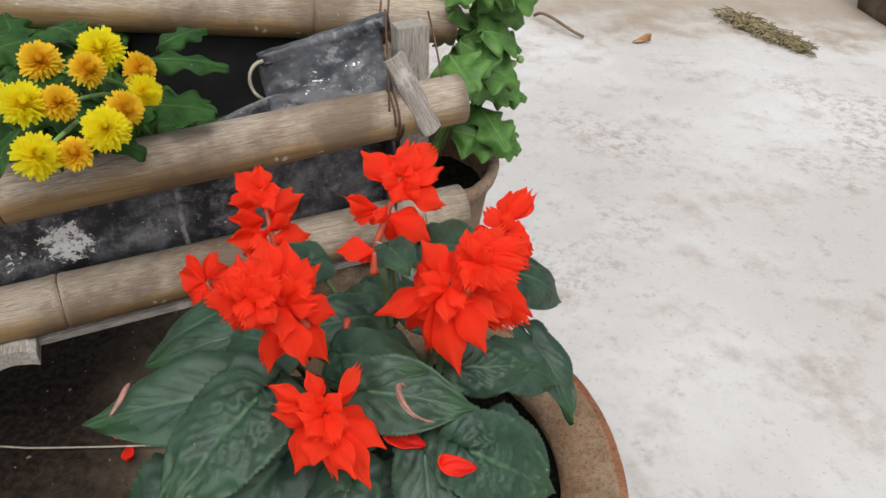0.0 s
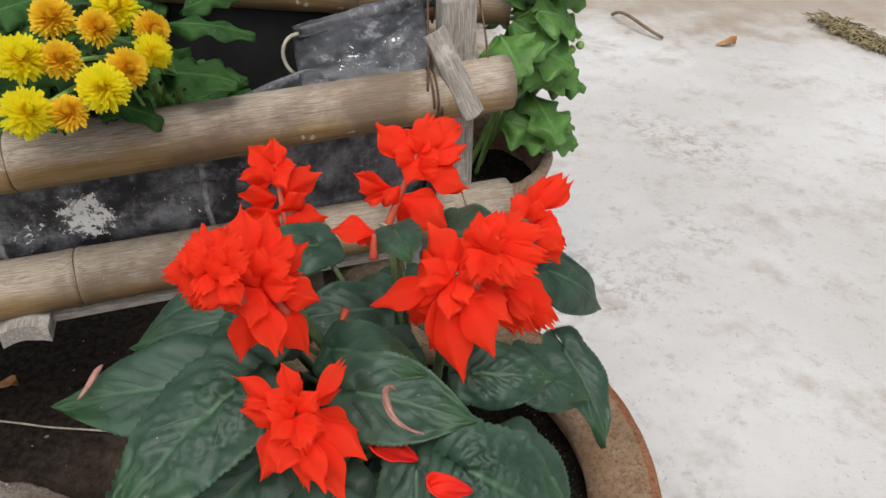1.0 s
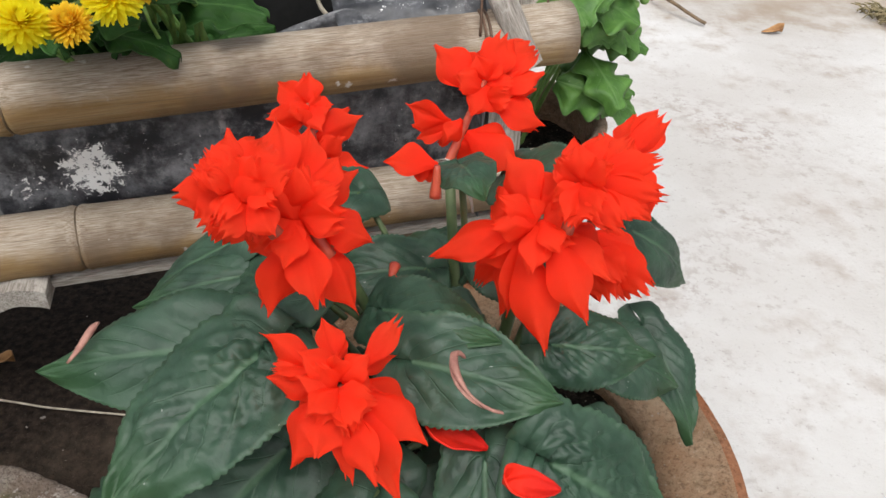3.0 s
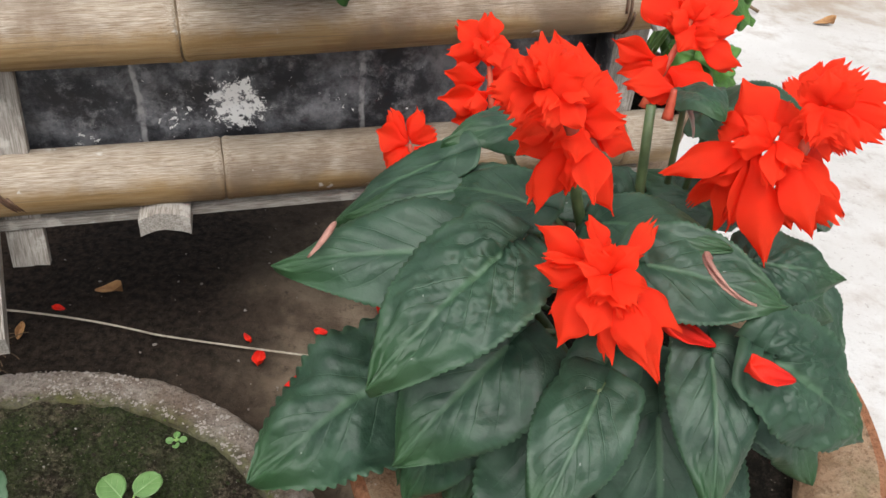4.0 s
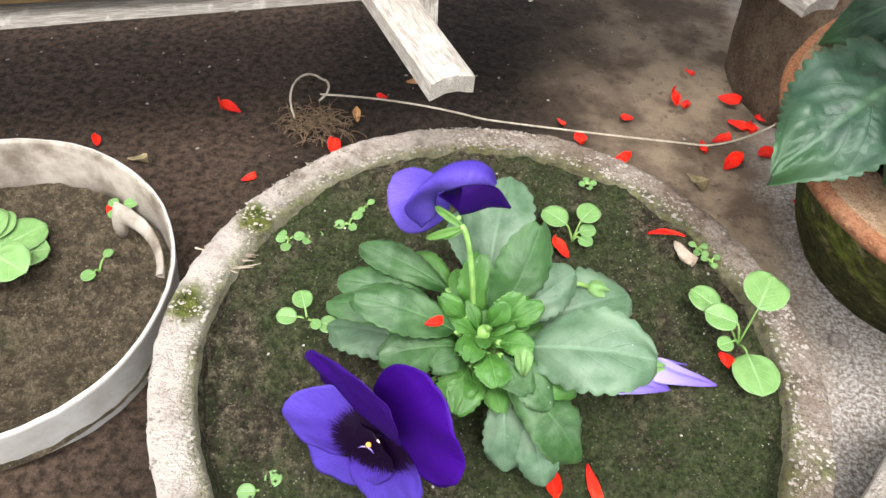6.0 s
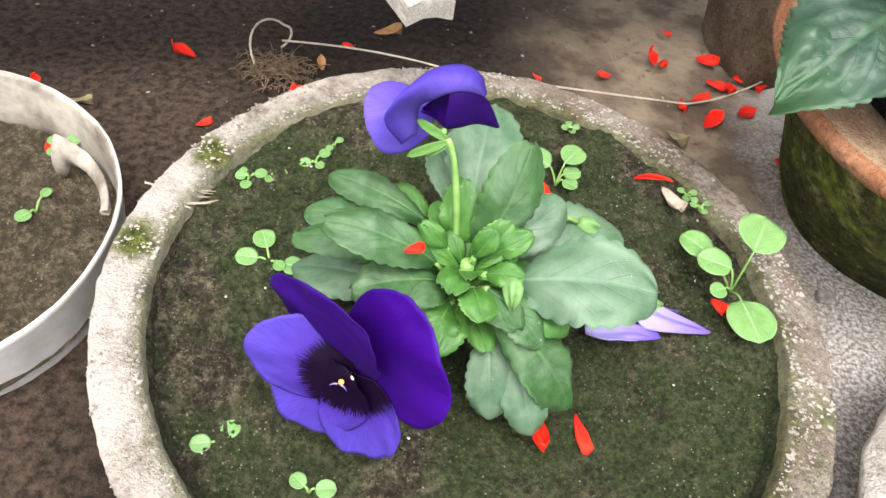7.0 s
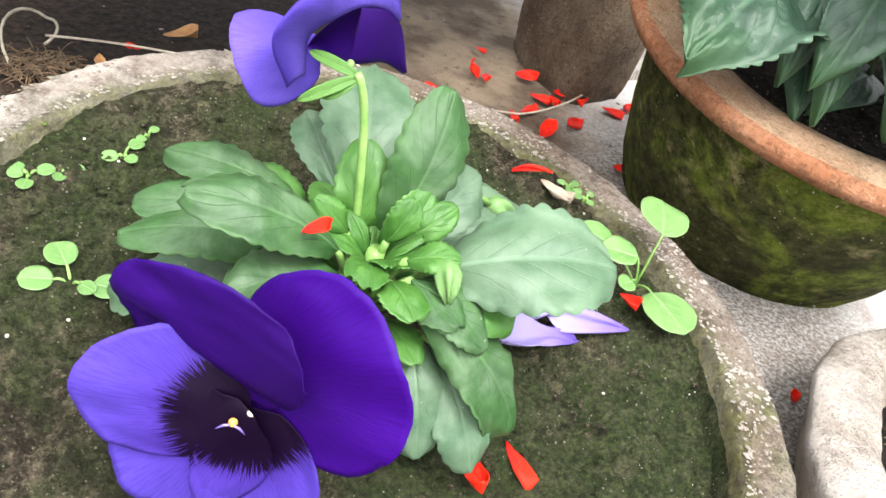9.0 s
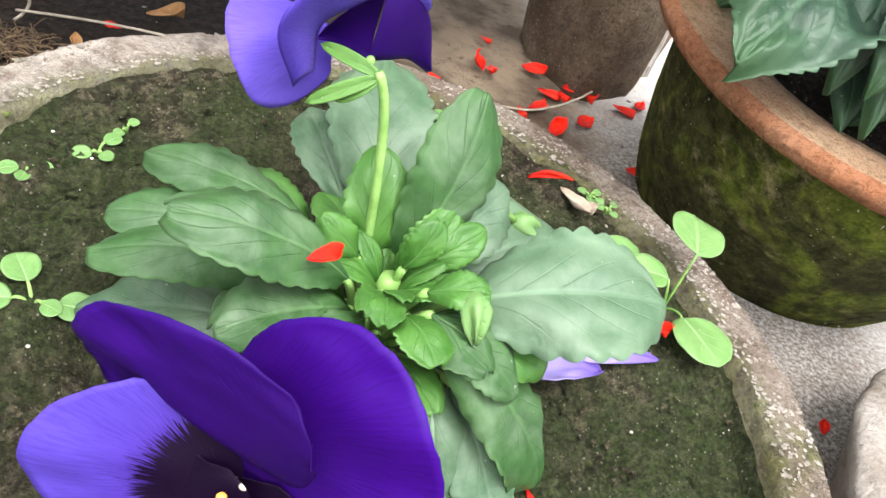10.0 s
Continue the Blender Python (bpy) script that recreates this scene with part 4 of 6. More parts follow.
# ---- scarlet salvia ----
def floret_mesh(seed, fringed=False):
    """A salvia flower, one long and one wide: a broad pointed bract-like lip with torn teeth, and a shorter lip behind it."""
    rnd = random.Random(seed)
    bm = bmesh.new()
    for side in (1, -1):
        rows = []
        reach = 1.0 if side > 0 else rnd.uniform(0.72, 0.98)
        wide = 1.0 if side > 0 else rnd.uniform(0.6, 0.85)
        teeth, shift, bend = rnd.choice((3, 4) if fringed else (2, 3)), rnd.uniform(0, 6), rnd.uniform(-0.14, 0.14)
        keel, curl = rnd.uniform(-0.16, 0.20), rnd.uniform(-0.10, 0.22)
        for i in range(15):
            v = i / 14
            grow = min(1.0, v / 0.52)
            w = 0.5 * wide * (0.20 + 0.80 * grow * grow * (3 - 2 * grow))
            w *= 1 - ((0.42 if fringed else 0.80) * (max(0.0, v - 0.52) / 0.48) ** (2.0 if fringed else 1.5))
            row = []
            for j in range(-6, 7):
                u = j / 6
                edge = max(0.0, v - 0.55) / 0.45
                tooth = ((0.20 if fringed else 0.07) * abs(math.sin(u * teeth * 1.6 + shift)) + (0.10 if fringed else 0.20) * u * u) * edge
                z = side * (0.16 * wide * (1 - u * u) * max(0.0, 1 - v) ** 1.2 * min(1, v / 0.2) + 0.01) - 0.16 * v * v + (0.05 if side > 0 else -0.22) * v + keel * abs(u) * grow
                z += 0.16 * v * noise.noise(Vector((u * 1.8, v * 2.6, seed * 1.3 + side))) - 0.04 * math.exp(-(u / 0.12) ** 2) * v - curl * v ** 4
                row.append((u * w + bend * v * v, reach * v * (1 - tooth), z))
            rows.append(row)
        grid(bm, rows)
    return mesh_of("floret", bm, M_RED)


POINTED = [floret_mesh(k) for k in range(9)]
FRINGED = [floret_mesh(30 + k, True) for k in range(6)]
salvia = thing("scarlet_salvia", (-0.034, 0.281, 0.105), "scarlet salvia in full bloom with dark green heart-shaped leaves", "flower")


def bloom(center, facing, stem, florets, seed, fringe=0.0):
    """A flower spike that faces one way. stem: from and to, and florets: foot across and up, degrees, length, width, and how far the
    tip leans back, all in millimetres across the spike's face. fringe: the share of florets with a torn edge."""
    rnd = random.Random(seed)
    c, n = Vector(center), Vector(facing).normalized()
    across = Vector((0, 0, 1)).cross(n).normalized()
    up = n.cross(across)

    def spot(x, y, deep=0.0):
        return c + (across * x + up * y - n * deep) * 0.001

    bm = bmesh.new()
    a, b = spot(stem[0], stem[1], 5), spot(stem[2], stem[3], 1)
    tube(bm, [a.lerp(b, i / 6) + Vector((noise.noise(Vector((i, seed, 0))), noise.noise(Vector((seed, i, 0))), 0)) * 0.0006 for i in range(7)], [0.0021 - 0.0011 * i / 6 for i in range(7)], 8)
    axis = part("flower_spike", bm, M_STEM_RED, salvia)
    small = [(x + rnd.uniform(-2, 2), y + rnd.uniform(-2, 2), deg + rnd.choice((-1, 1)) * rnd.uniform(16, 30), length * rnd.uniform(0.62, 0.86), width * 0.72, back + rnd.uniform(1, 6)) for x, y, deg, length, width, back in florets if length > 12]
    if len(florets) > 9:
        small += [(stem[2] + rnd.uniform(-2, 2), stem[3] + rnd.uniform(-2, 2) - 2, 51 * k + rnd.uniform(-20, 20), rnd.uniform(8, 12), rnd.uniform(7, 9), rnd.uniform(-7, -2)) for k in range(7)]
    for x, y, deg, length, width, back in list(florets) + small:
        foot = spot(x, y, max(0.0, 3 + 0.5 * back))
        t = radians(deg + rnd.uniform(-4, 4))
        way = (across * math.cos(t) + up * math.sin(t)) * length - n * back
        m, _ = frame_from(foot, foot + way, n, rnd.uniform(-34, 34))
        w = width * 0.00112
        me = rnd.choice(FRINGED if rnd.random() < fringe else POINTED)
        place("floret", me, axis, m @ Matrix.Diagonal((w, way.length * 0.00106, w, 1)))


bloom((-0.126, 0.360, 0.281), (0.29, -0.80, 0.53), (6, -34, 3, 8), [
    (2, 5, 132, 19, 12, 5), (3, 7, 92, 14, 12, -3), (3, 2, -176, 19, 13, 0), (5, 5, -1, 8, 7, -4), (5, -8, 22, 24, 15, 2), (2, -10, 174, 20, 13, 3), (2, -17, -167, 23, 15, 0),
    (5, -22, 1, 23, 16, 0), (6, -28, -25, 26, 15, 4), (3, -25, -155, 17, 15, 6), (3, -4, 117, 11, 7, -6), (4, -16, 18, 15, 12, -5), (2, -22, -164, 8, 12, -8)], 1)
bloom((-0.043, 0.315, 0.320), (0.11, -0.84, 0.53), (-13, -26, 1, 10), [
    (-2, 6, 137, 24, 14, 4), (1, 9, 66, 19, 13, -2), (2, 8, 48, 27, 13, 4), (3, 5, 23, 22, 11, 0), (3, 3, -19, 22, 14, -2), (-11, -6, 158, 18, 11, 2),
    (-7, -5, -112, 10, 9, -4), (-5, -10, -33, 24, 15, -4), (-8, -11, -51, 18, 14, 2), (-11, -9, -173, 13, 8, 6), (0, 5, 151, 10, 9, -8), (1, 3, 1, 8, 8, -8)], 2, 0.2)
bloom((0.010, 0.315, 0.304), (-0.04, -0.83, 0.56), (-6, -26, 2, 3), [
    (2, 2, 50, 23, 15, 0), (1, -2, 134, 15, 10, 0), (-1, -5, -178, 15, 10, 3), (2, -4, -29, 18, 13, -2), (3, -2, 0, 10, 10, 2), (5, -7, -53, 18, 12, 2), (-3, -6, -128, 9, 10, 4), (1, -3, 74, 10, 8, -6)], 3, 0.5)
bloom((-0.085, 0.224, 0.329), (0.24, -0.80, 0.55), (8, -14, 0, 0), [
    (-1, -6, -105, 26, 14, 2), (1, -7, -81, 20, 11, -6), (3, -7, -66, 27, 12, 2), (5, -3, -24, 17, 12, 0), (3, 3, 49, 15, 12, 4), (-1, 5, 69, 19, 12, 6), (-3, 5, 97, 21, 12, 4), (-3, -2, -137, 17, 12, 8),
    (-4, 1, -153, 17, 12, 6), (1, 0, 26, 20, 10, 8), (-1, 0, 87, 9, 10, -10), (0, -2, -2, 11, 9, -8), (-1, -3, -103, 13, 9, -10)], 4, 0.15)
bloom((-0.0985, 0.2080, 0.3420), (0.33, -0.78, 0.53), (12, -12, 4, 1), [
    (3, 1, 84, 15, 10, 0), (3, 1, 115, 12, 9, -3), (3, 1, 148, 12, 9, 0), (3, 1, -174, 16, 9, 2), (3, 0, -148, 13, 9, 2), (4, -1, -118, 14, 10, 0), (5, 3, 57, 13, 10, 2),
    (5, 0, -82, 13, 10, 0), (3, 1, 141, 6, 7, -8), (4, 2, 61, 6, 7, -8), (3, 0, -129, 6, 7, -8), (5, 1, -26, 8, 7, -7)], 5, 0.8)
bloom((-0.018, 0.248, 0.316), (-0.08, -0.83, 0.55), (-2, -16, 0, 2), [
    (-5, 0, -159, 32, 13, 2), (-8, -4, -131, 17, 11, 4), (-5, -4, -72, 37, 14, 0), (-2, -3, -97, 25, 12, 6), (3, -1, -58, 29, 13, -4), (-2, 5, 126, 20, 14, 2), (-8, 4, -180, 11, 10, 6), (-1, 6, 71, 13, 12, 4),
    (2, 2, 45, 12, 10, -4), (5, 0, -18, 16, 12, 2), (-2, 2, 152, 11, 7, -8), (-1, 0, -79, 12, 9, -10), (0, 2, -49, 10, 8, -10), (6, -2, -59, 14, 10, 4), (-9, -5, -90, 27, 10, 12)], 6, 0.1)
bloom((-0.002, 0.247, 0.331), (-0.16, -0.85, 0.51), (-8, -14, -6, 2), [
    (-6, 2, 3, 24, 9, 0), (-6, 3, 29, 23, 8, 2), (-5, 1, -12, 20, 9, 0), (-6, 1, -36, 17, 10, -3), (-8, 4, 112, 11, 8, 4), (-7, 4, 79, 13, 8, 2), (-6, 2, 46, 8, 8, -8), (-7, 1, -94, 10, 8, -6),
    (-7, 3, 54, 19, 8, 6), (-8, 3, 166, 8, 8, -2)], 7, 0.8)
bloom((0.015, 0.276, 0.285), (-0.18, -0.80, 0.58), (-22, -2, -14, 6), [(-16, 7, -26, 31, 15, 0), (-16, 5, -37, 28, 12, 3), (-16, 8, -12, 23, 12, 2), (-16, 3, -57, 22, 14, 0), (-13, 3, -30, 16, 10, -6)], 8, 0.9)
bloom((-0.068, 0.195, 0.290), (0.15, -0.66, 0.73), (4, -8, 1, 2), [
    (-1, 8, 97, 13, 8, 0), (-4, 6, 150, 20, 9, 0), (-3, 3, 169, 17, 11, 4), (6, 6, 50, 19, 7, 2), (3, 0, -60, 33, 13, 0), (2, -2, -77, 23, 11, -6), (0, -2, -104, 16, 13, -3), (-3, 0, -125, 22, 14, 2),
    (6, 1, -41, 24, 12, 0), (5, 3, -22, 19, 11, 6), (1, 4, 140, 12, 8, -8), (1, 3, 44, 8, 8, -8), (1, 1, -152, 9, 8, -10), (1, 1, -64, 10, 9, -10), (1, 3, 96, 7, 7, -8)], 9, 0.2)
bloom((-0.156, 0.334, 0.247), (-0.09, -0.89, 0.46), (8, -18, 2, -4), [
    (0, -4, 176, 17, 14, 0), (0, -2, 141, 17, 11, 0), (2, -2, 98, 16, 12, 0), (2, -3, 36, 14, 11, 2), (1, -7, -140, 16, 12, 0), (3, -8, -103, 9, 12, -3), (4, -6, -4, 17, 11, 2)], 10, 0.3)
bloom((-0.126, 0.262, 0.205), (-0.30, -0.80, 0.50), (10, 8, 0, 4), [(0, 4, -100, 16, 13, 0), (-3, 5, -140, 15, 12, 2), (4, 4, -60, 17, 12, 0), (8, 4, -40, 16, 11, 3), (-4, 4, 175, 14, 10, 3)], 11, 0.2)
bloom((-0.058, 0.262, 0.322), (0.05, -0.83, 0.55), (6, -8, 6, 2), [(6, 2, 176, 17, 11, 0), (6, 2, -150, 8, 6, 3)], 12)
bloom((-0.062, 0.255, 0.276), (0.10, -0.75, 0.65), (-2, 10, -3, 6), [(-3, 6, -60, 15, 13, 0)], 13)

ROOTS = Vector((-0.034, 0.281, 0.105))
for top in ((-0.107, 0.318, 0.258), (-0.052, 0.302, 0.298), (-0.002, 0.320, 0.282), (-0.086, 0.246, 0.308), (-0.020, 0.262, 0.300), (-0.064, 0.208, 0.276), (-0.150, 0.338, 0.230)):
    top = Vector(top)
    mid = ROOTS.lerp(top, 0.5) + Vector((0, 0, 0.02))
    stalk(salvia, bezier(ROOTS + (top - ROOTS) * 0.08 * Vector((1, 1, 0)).length, ROOTS + Vector((0, 0, 0.05)), mid, top), 0.0034, 0.0020, M_STEM_SALVIA)


def salvia_leaf(base, tip, width, normal=(0, 0, 1), roll=0.0, seed=0, stem_from=None, **kw):
    kw = {"nv": 110, "nu": 12, "arch": 0.16, "fold": 0.10, "quilt": 0.036, "notch": 0.24, "wave": 0.13, "droop": 0.14, "teeth": (26, 0.055), "rows_of_veins": 6, "slant": 0.62} | kw
    normal = Vector(normal) * 0.45 + Vector((-0.05, -0.60, 0.80)) * 0.55
    leaf(salvia, base, tip, 0.84 * width, M_SALVIA, heart, normal, roll, seed=seed, **kw)
    base = Vector(base)
    root = Vector(stem_from) if stem_from else base.lerp(ROOTS + Vector((0, 0, 0.10)), 0.35)
    stalk(salvia, bezier(root, root.lerp(base, 0.4) + Vector((0, 0, 0.006)), root.lerp(base, 0.8) + Vector((0, 0, 0.004)), base, 6), 0.0014, 0.0011, M_STEM_SALVIA, "leaf_stalk", 6)


salvia_leaf((-0.114, 0.238, 0.257), (-0.186, 0.226, 0.244), 0.052, (-0.1, -0.45, 0.88), seed=1)
salvia_leaf((-0.100, 0.222, 0.272), (-0.136, 0.174, 0.244), 0.058, (-0.2, -0.2, 0.95), seed=2, quilt=0.13, rows_of_veins=8)
salvia_leaf((-0.131, 0.279, 0.27), (-0.18, 0.285, 0.22), 0.027, (-0.45, -0.35, 0.75), seed=3)
salvia_leaf((-0.114, 0.269, 0.266), (-0.167, 0.262, 0.246), 0.030, (-0.25, -0.45, 0.85), seed=4)
salvia_leaf((-0.093, 0.250, 0.276), (-0.134, 0.277, 0.257), 0.034, (-0.1, -0.4, 0.9), seed=5)
salvia_leaf((-0.090, 0.314, 0.276), (-0.132, 0.282, 0.277), 0.034, (-0.1, -0.3, 0.9), seed=6)
salvia_leaf((-0.138, 0.238, 0.182), (-0.188, 0.192, 0.151), 0.080, (-0.55, -0.5, 0.65), seed=7, stem_from=(-0.085, 0.255, 0.185), quilt=0.05, wave=0.20, teeth=(17, 0.085))
salvia_leaf((-0.092, 0.215, 0.236), (-0.126, 0.178, 0.202), 0.062, (-0.2, -0.5, 0.85), seed=8)
salvia_leaf((-0.059, 0.207, 0.237), (-0.076, 0.176, 0.196), 0.036, (0.0, -0.4, 0.9), seed=9)
salvia_leaf((-0.072, 0.200, 0.200), (-0.062, 0.168, 0.142), 0.062, (-0.1, -0.8, 0.5), seed=10)
salvia_leaf((-0.105, 0.215, 0.200), (-0.122, 0.200, 0.148), 0.042, (-0.3, -0.7, 0.5), seed=11)
salvia_leaf((-0.120, 0.230, 0.188), (-0.128, 0.212, 0.142), 0.028, (-0.4, -0.7, 0.5), seed=12)
salvia_leaf((-0.035, 0.205, 0.225), (-0.022, 0.168, 0.160), 0.055, (0.1, -0.8, 0.5), seed=13)
salvia_leaf((-0.052, 0.222, 0.278), (-0.005, 0.216, 0.276), 0.042, (0.0, -0.45, 0.9), seed=14)
salvia_leaf((-0.009, 0.247, 0.269), (0.028, 0.256, 0.262), 0.034, (0.1, -0.5, 0.85), seed=15, quilt=0.12)
salvia_leaf((0.036, 0.318, 0.22), (0.061, 0.282, 0.19), 0.034, (0.75, 0.1, 0.55), seed=16, fold=0.4)
salvia_leaf((-0.008, 0.205, 0.262), (0.037, 0.208, 0.228), 0.050, (0.2, -0.5, 0.85), seed=17, quilt=0.15, rows_of_veins=8)
salvia_leaf((-0.026, 0.205, 0.258), (-0.020, 0.165, 0.225), 0.036, (0.1, -0.3, 0.9), seed=18)
salvia_leaf((0.022, 0.322, 0.268), (0.056, 0.345, 0.227), 0.038, (0.4, -0.2, 0.8), seed=19)
salvia_leaf((-0.028, 0.302, 0.300), (0.004, 0.280, 0.312), 0.036, (0.1, -0.5, 0.85), seed=20)
salvia_leaf((-0.046, 0.275, 0.318), (-0.036, 0.252, 0.322), 0.024, (0.2, -0.5, 0.8), seed=21)
salvia_leaf((-0.066, 0.248, 0.274), (-0.026, 0.226, 0.288), 0.034, (0.0, -0.4, 0.9), seed=22)
salvia_leaf((0.010, 0.240, 0.225), (0.040, 0.225, 0.180), 0.050, (0.5, -0.4, 0.7), seed=23)
salvia_leaf((-0.060, 0.195, 0.240), (-0.075, 0.155, 0.215), 0.040, (0.0, -0.3, 0.9), seed=24)
salvia_leaf((-0.118, 0.250, 0.215), (-0.128, 0.236, 0.185), 0.020, (-0.4, -0.6, 0.6), seed=25)
salvia_leaf((0.015, 0.285, 0.235), (0.050, 0.290, 0.215), 0.040, (0.4, -0.1, 0.9), seed=26)
salvia_leaf((-0.050, 0.330, 0.240), (-0.055, 0.370, 0.225), 0.045, (0.0, 0.4, 0.9), seed=27)
salvia_leaf((-0.010, 0.330, 0.235), (0.010, 0.370, 0.215), 0.045, (0.1, 0.4, 0.9), seed=28)
salvia_leaf((-0.100, 0.300, 0.230), (-0.140, 0.325, 0.210), 0.045, (-0.3, 0.1, 0.9), seed=29)
salvia_leaf((-0.030, 0.235, 0.215), (-0.045, 0.200, 0.180), 0.050, (0.0, -0.6, 0.7), seed=30)

salvia_leaf((-0.058, 0.288, 0.262), (-0.098, 0.272, 0.262), 0.036, (0.0, -0.5, 0.85), seed=44)
salvia_leaf((-0.050, 0.300, 0.250), (-0.078, 0.330, 0.240), 0.040, (0.0, -0.4, 0.9), seed=45)
salvia_leaf((-0.040, 0.262, 0.262), (-0.072, 0.242, 0.258), 0.034, (0.0, -0.5, 0.85), seed=46)
salvia_leaf((-0.020, 0.290, 0.262), (-0.048, 0.312, 0.262), 0.036, (0.0, -0.4, 0.9), seed=47)
salvia_leaf((-0.092, 0.245, 0.190), (-0.104, 0.206, 0.130), 0.034, (-0.3, -0.8, 0.4), seed=31)
salvia_leaf((-0.070, 0.235, 0.190), (-0.075, 0.192, 0.136), 0.044, (-0.1, -0.8, 0.4), seed=32)
salvia_leaf((-0.048, 0.225, 0.180), (-0.038, 0.187, 0.132), 0.044, (0.1, -0.8, 0.4), seed=33)
salvia_leaf((-0.100, 0.260, 0.180), (-0.130, 0.240, 0.138), 0.038, (-0.6, -0.5, 0.5), seed=34)
salvia_leaf((-0.010, 0.230, 0.190), (0.010, 0.195, 0.150), 0.046, (0.3, -0.7, 0.5), seed=35)
salvia_leaf((0.010, 0.260, 0.200), (0.045, 0.245, 0.165), 0.046, (0.6, -0.4, 0.6), seed=36)
salvia_leaf((-0.095, 0.300, 0.180), (-0.130, 0.310, 0.150), 0.044, (-0.6, 0.0, 0.7), seed=37)

salvia_leaf((-0.118, 0.300, 0.200), (-0.148, 0.326, 0.150), 0.042, (-0.7, -0.3, 0.5), seed=41)
salvia_leaf((-0.108, 0.290, 0.180), (-0.134, 0.312, 0.134), 0.038, (-0.7, -0.3, 0.4), seed=42)
salvia_leaf((-0.112, 0.275, 0.190), (-0.140, 0.280, 0.146), 0.036, (-0.7, -0.3, 0.5), seed=43)
salvia_leaf((-0.098, 0.247, 0.152), (-0.107, 0.216, 0.126), 0.024, (-0.6, -0.6, 0.5), seed=38)
salvia_leaf((-0.050, 0.255, 0.142), (-0.094, 0.226, 0.130), 0.032, (-0.2, -0.4, 0.9), seed=39)
salvia_leaf((-0.030, 0.225, 0.150), (-0.028, 0.188, 0.128), 0.034, (0.0, -0.6, 0.7), seed=40)


def curl(name, a, b, c, d, width, material, label, category, group=""):
    """A withered strip that has rolled up."""
    pts = bezier(a, b, c, d, 14)
    bm = bmesh.new()
    rows = []
    for i, p in enumerate(pts):
        w = width * math.sin(math.pi * (0.12 + 0.8 * i / 14))
        rows.append([p + Vector((w * math.cos(q), 0.4 * w * math.sin(q * 2 + i * 0.4), w * math.sin(q) * 0.7)) for q in (-2.2, -1.4, -0.7, 0, 0.7, 1.4, 2.2)])
    grid(bm, rows)
    ob = thicken(part(name, bm, material, None), 0.0004)
    return tagged(ob, label, category, group)


curl("withered_petal", (-0.0355, 0.2130, 0.292), (-0.0425, 0.215, 0.298), (-0.037, 0.192, 0.294), (-0.023, 0.197, 0.289), 0.0014, M_DRY_PINK, "curled pink withered petal lying on a salvia leaf", "petal")
curl("withered_petal", (-0.164, 0.236, 0.262), (-0.164, 0.232, 0.264), (-0.165, 0.228, 0.260), (-0.171, 0.224, 0.253), 0.0014, M_DRY_PINK, "curled pinkish brown withered petal on a salvia leaf", "petal")
curl("withered_petal", (-0.054, 0.286, 0.312), (-0.050, 0.280, 0.318), (-0.042, 0.272, 0.316), (-0.040, 0.268, 0.304), 0.0012, M_CHIP, "thin pale withered flower thread hanging in the salvia", "petal")


# ---- pansy ----
pansy = thing("pansy", (-0.308, 0.117, 0.040), "violet pansy in bloom with a rosette of scalloped green leaves", "flower")
HEART = Vector((-0.308, 0.117, 0.085))


def pansy_leaf(base, tip, width, normal=(0, 0, 1), roll=0.0, seed=0, grey=False, **kw):
    kw = {"arch": 0.24, "fold": 0.20, "quilt": 0.018, "wave": 0.13, "droop": 0.16, "teeth": (9, 0.095), "rows_of_veins": 5, "slant": 0.6, "nu": 9} | kw
    leaf(pansy, base, tip, 0.90 * width, M_PANSY_GREY if grey else M_PANSY_YOUNG if seed >= 20 or seed in (7, 9) else M_PANSY, spoon, normal, roll, seed=seed, nv=56, **kw)
    base = Vector(base)
    foot = HEART + (base - HEART) * 0.15 - Vector((0, 0, 0.02))
    stalk(pansy, bezier(foot, foot.lerp(base, 0.4) + Vector((0, 0, 0.004)), foot.lerp(base, 0.8) + Vector((0, 0, 0.003)), base, 5), 0.0015, 0.0013, M_STEM, "leaf_stalk", 6)


pansy_leaf((-0.321, 0.103, 0.104), (-0.366, 0.096, 0.124), 0.024, (-0.1, -0.35, 0.9), seed=1)
pansy_leaf((-0.330, 0.134, 0.096), (-0.377, 0.146, 0.102), 0.019, (-0.1, -0.3, 0.9), seed=2)
pansy_leaf((-0.335, 0.126, 0.091), (-0.384, 0.130, 0.092), 0.023, (-0.1, -0.3, 0.9), seed=3)
pansy_leaf((-0.330, 0.118, 0.090), (-0.386, 0.116, 0.089), 0.022, (-0.1, -0.2, 0.9), seed=4)
pansy_leaf((-0.335, 0.118, 0.066), (-0.391, 0.130, 0.052), 0.032, (-0.1, -0.2, 0.9), seed=5, grey=True)
pansy_leaf((-0.318, 0.102, 0.094), (-0.352, 0.085, 0.098), 0.024, (-0.1, -0.3, 0.9), seed=6)
pansy_leaf((-0.313, 0.118, 0.098), (-0.316, 0.130, 0.128), 0.019, (-0.1, -0.8, 0.4), seed=7)
pansy_leaf((-0.305, 0.118, 0.098), (-0.292, 0.135, 0.148), 0.027, (0.2, -0.85, 0.3), seed=8)
pansy_leaf((-0.305, 0.112, 0.100), (-0.293, 0.120, 0.119), 0.018, (0.2, -0.7, 0.5), seed=9)
pansy_leaf((-0.300, 0.120, 0.096), (-0.271, 0.145, 0.113), 0.025, (0.1, -0.6, 0.7), seed=10, grey=True)
pansy_leaf((-0.288, 0.130, 0.084), (-0.240, 0.157, 0.090), 0.040, (0.1, -0.3, 0.9), seed=11, grey=True)
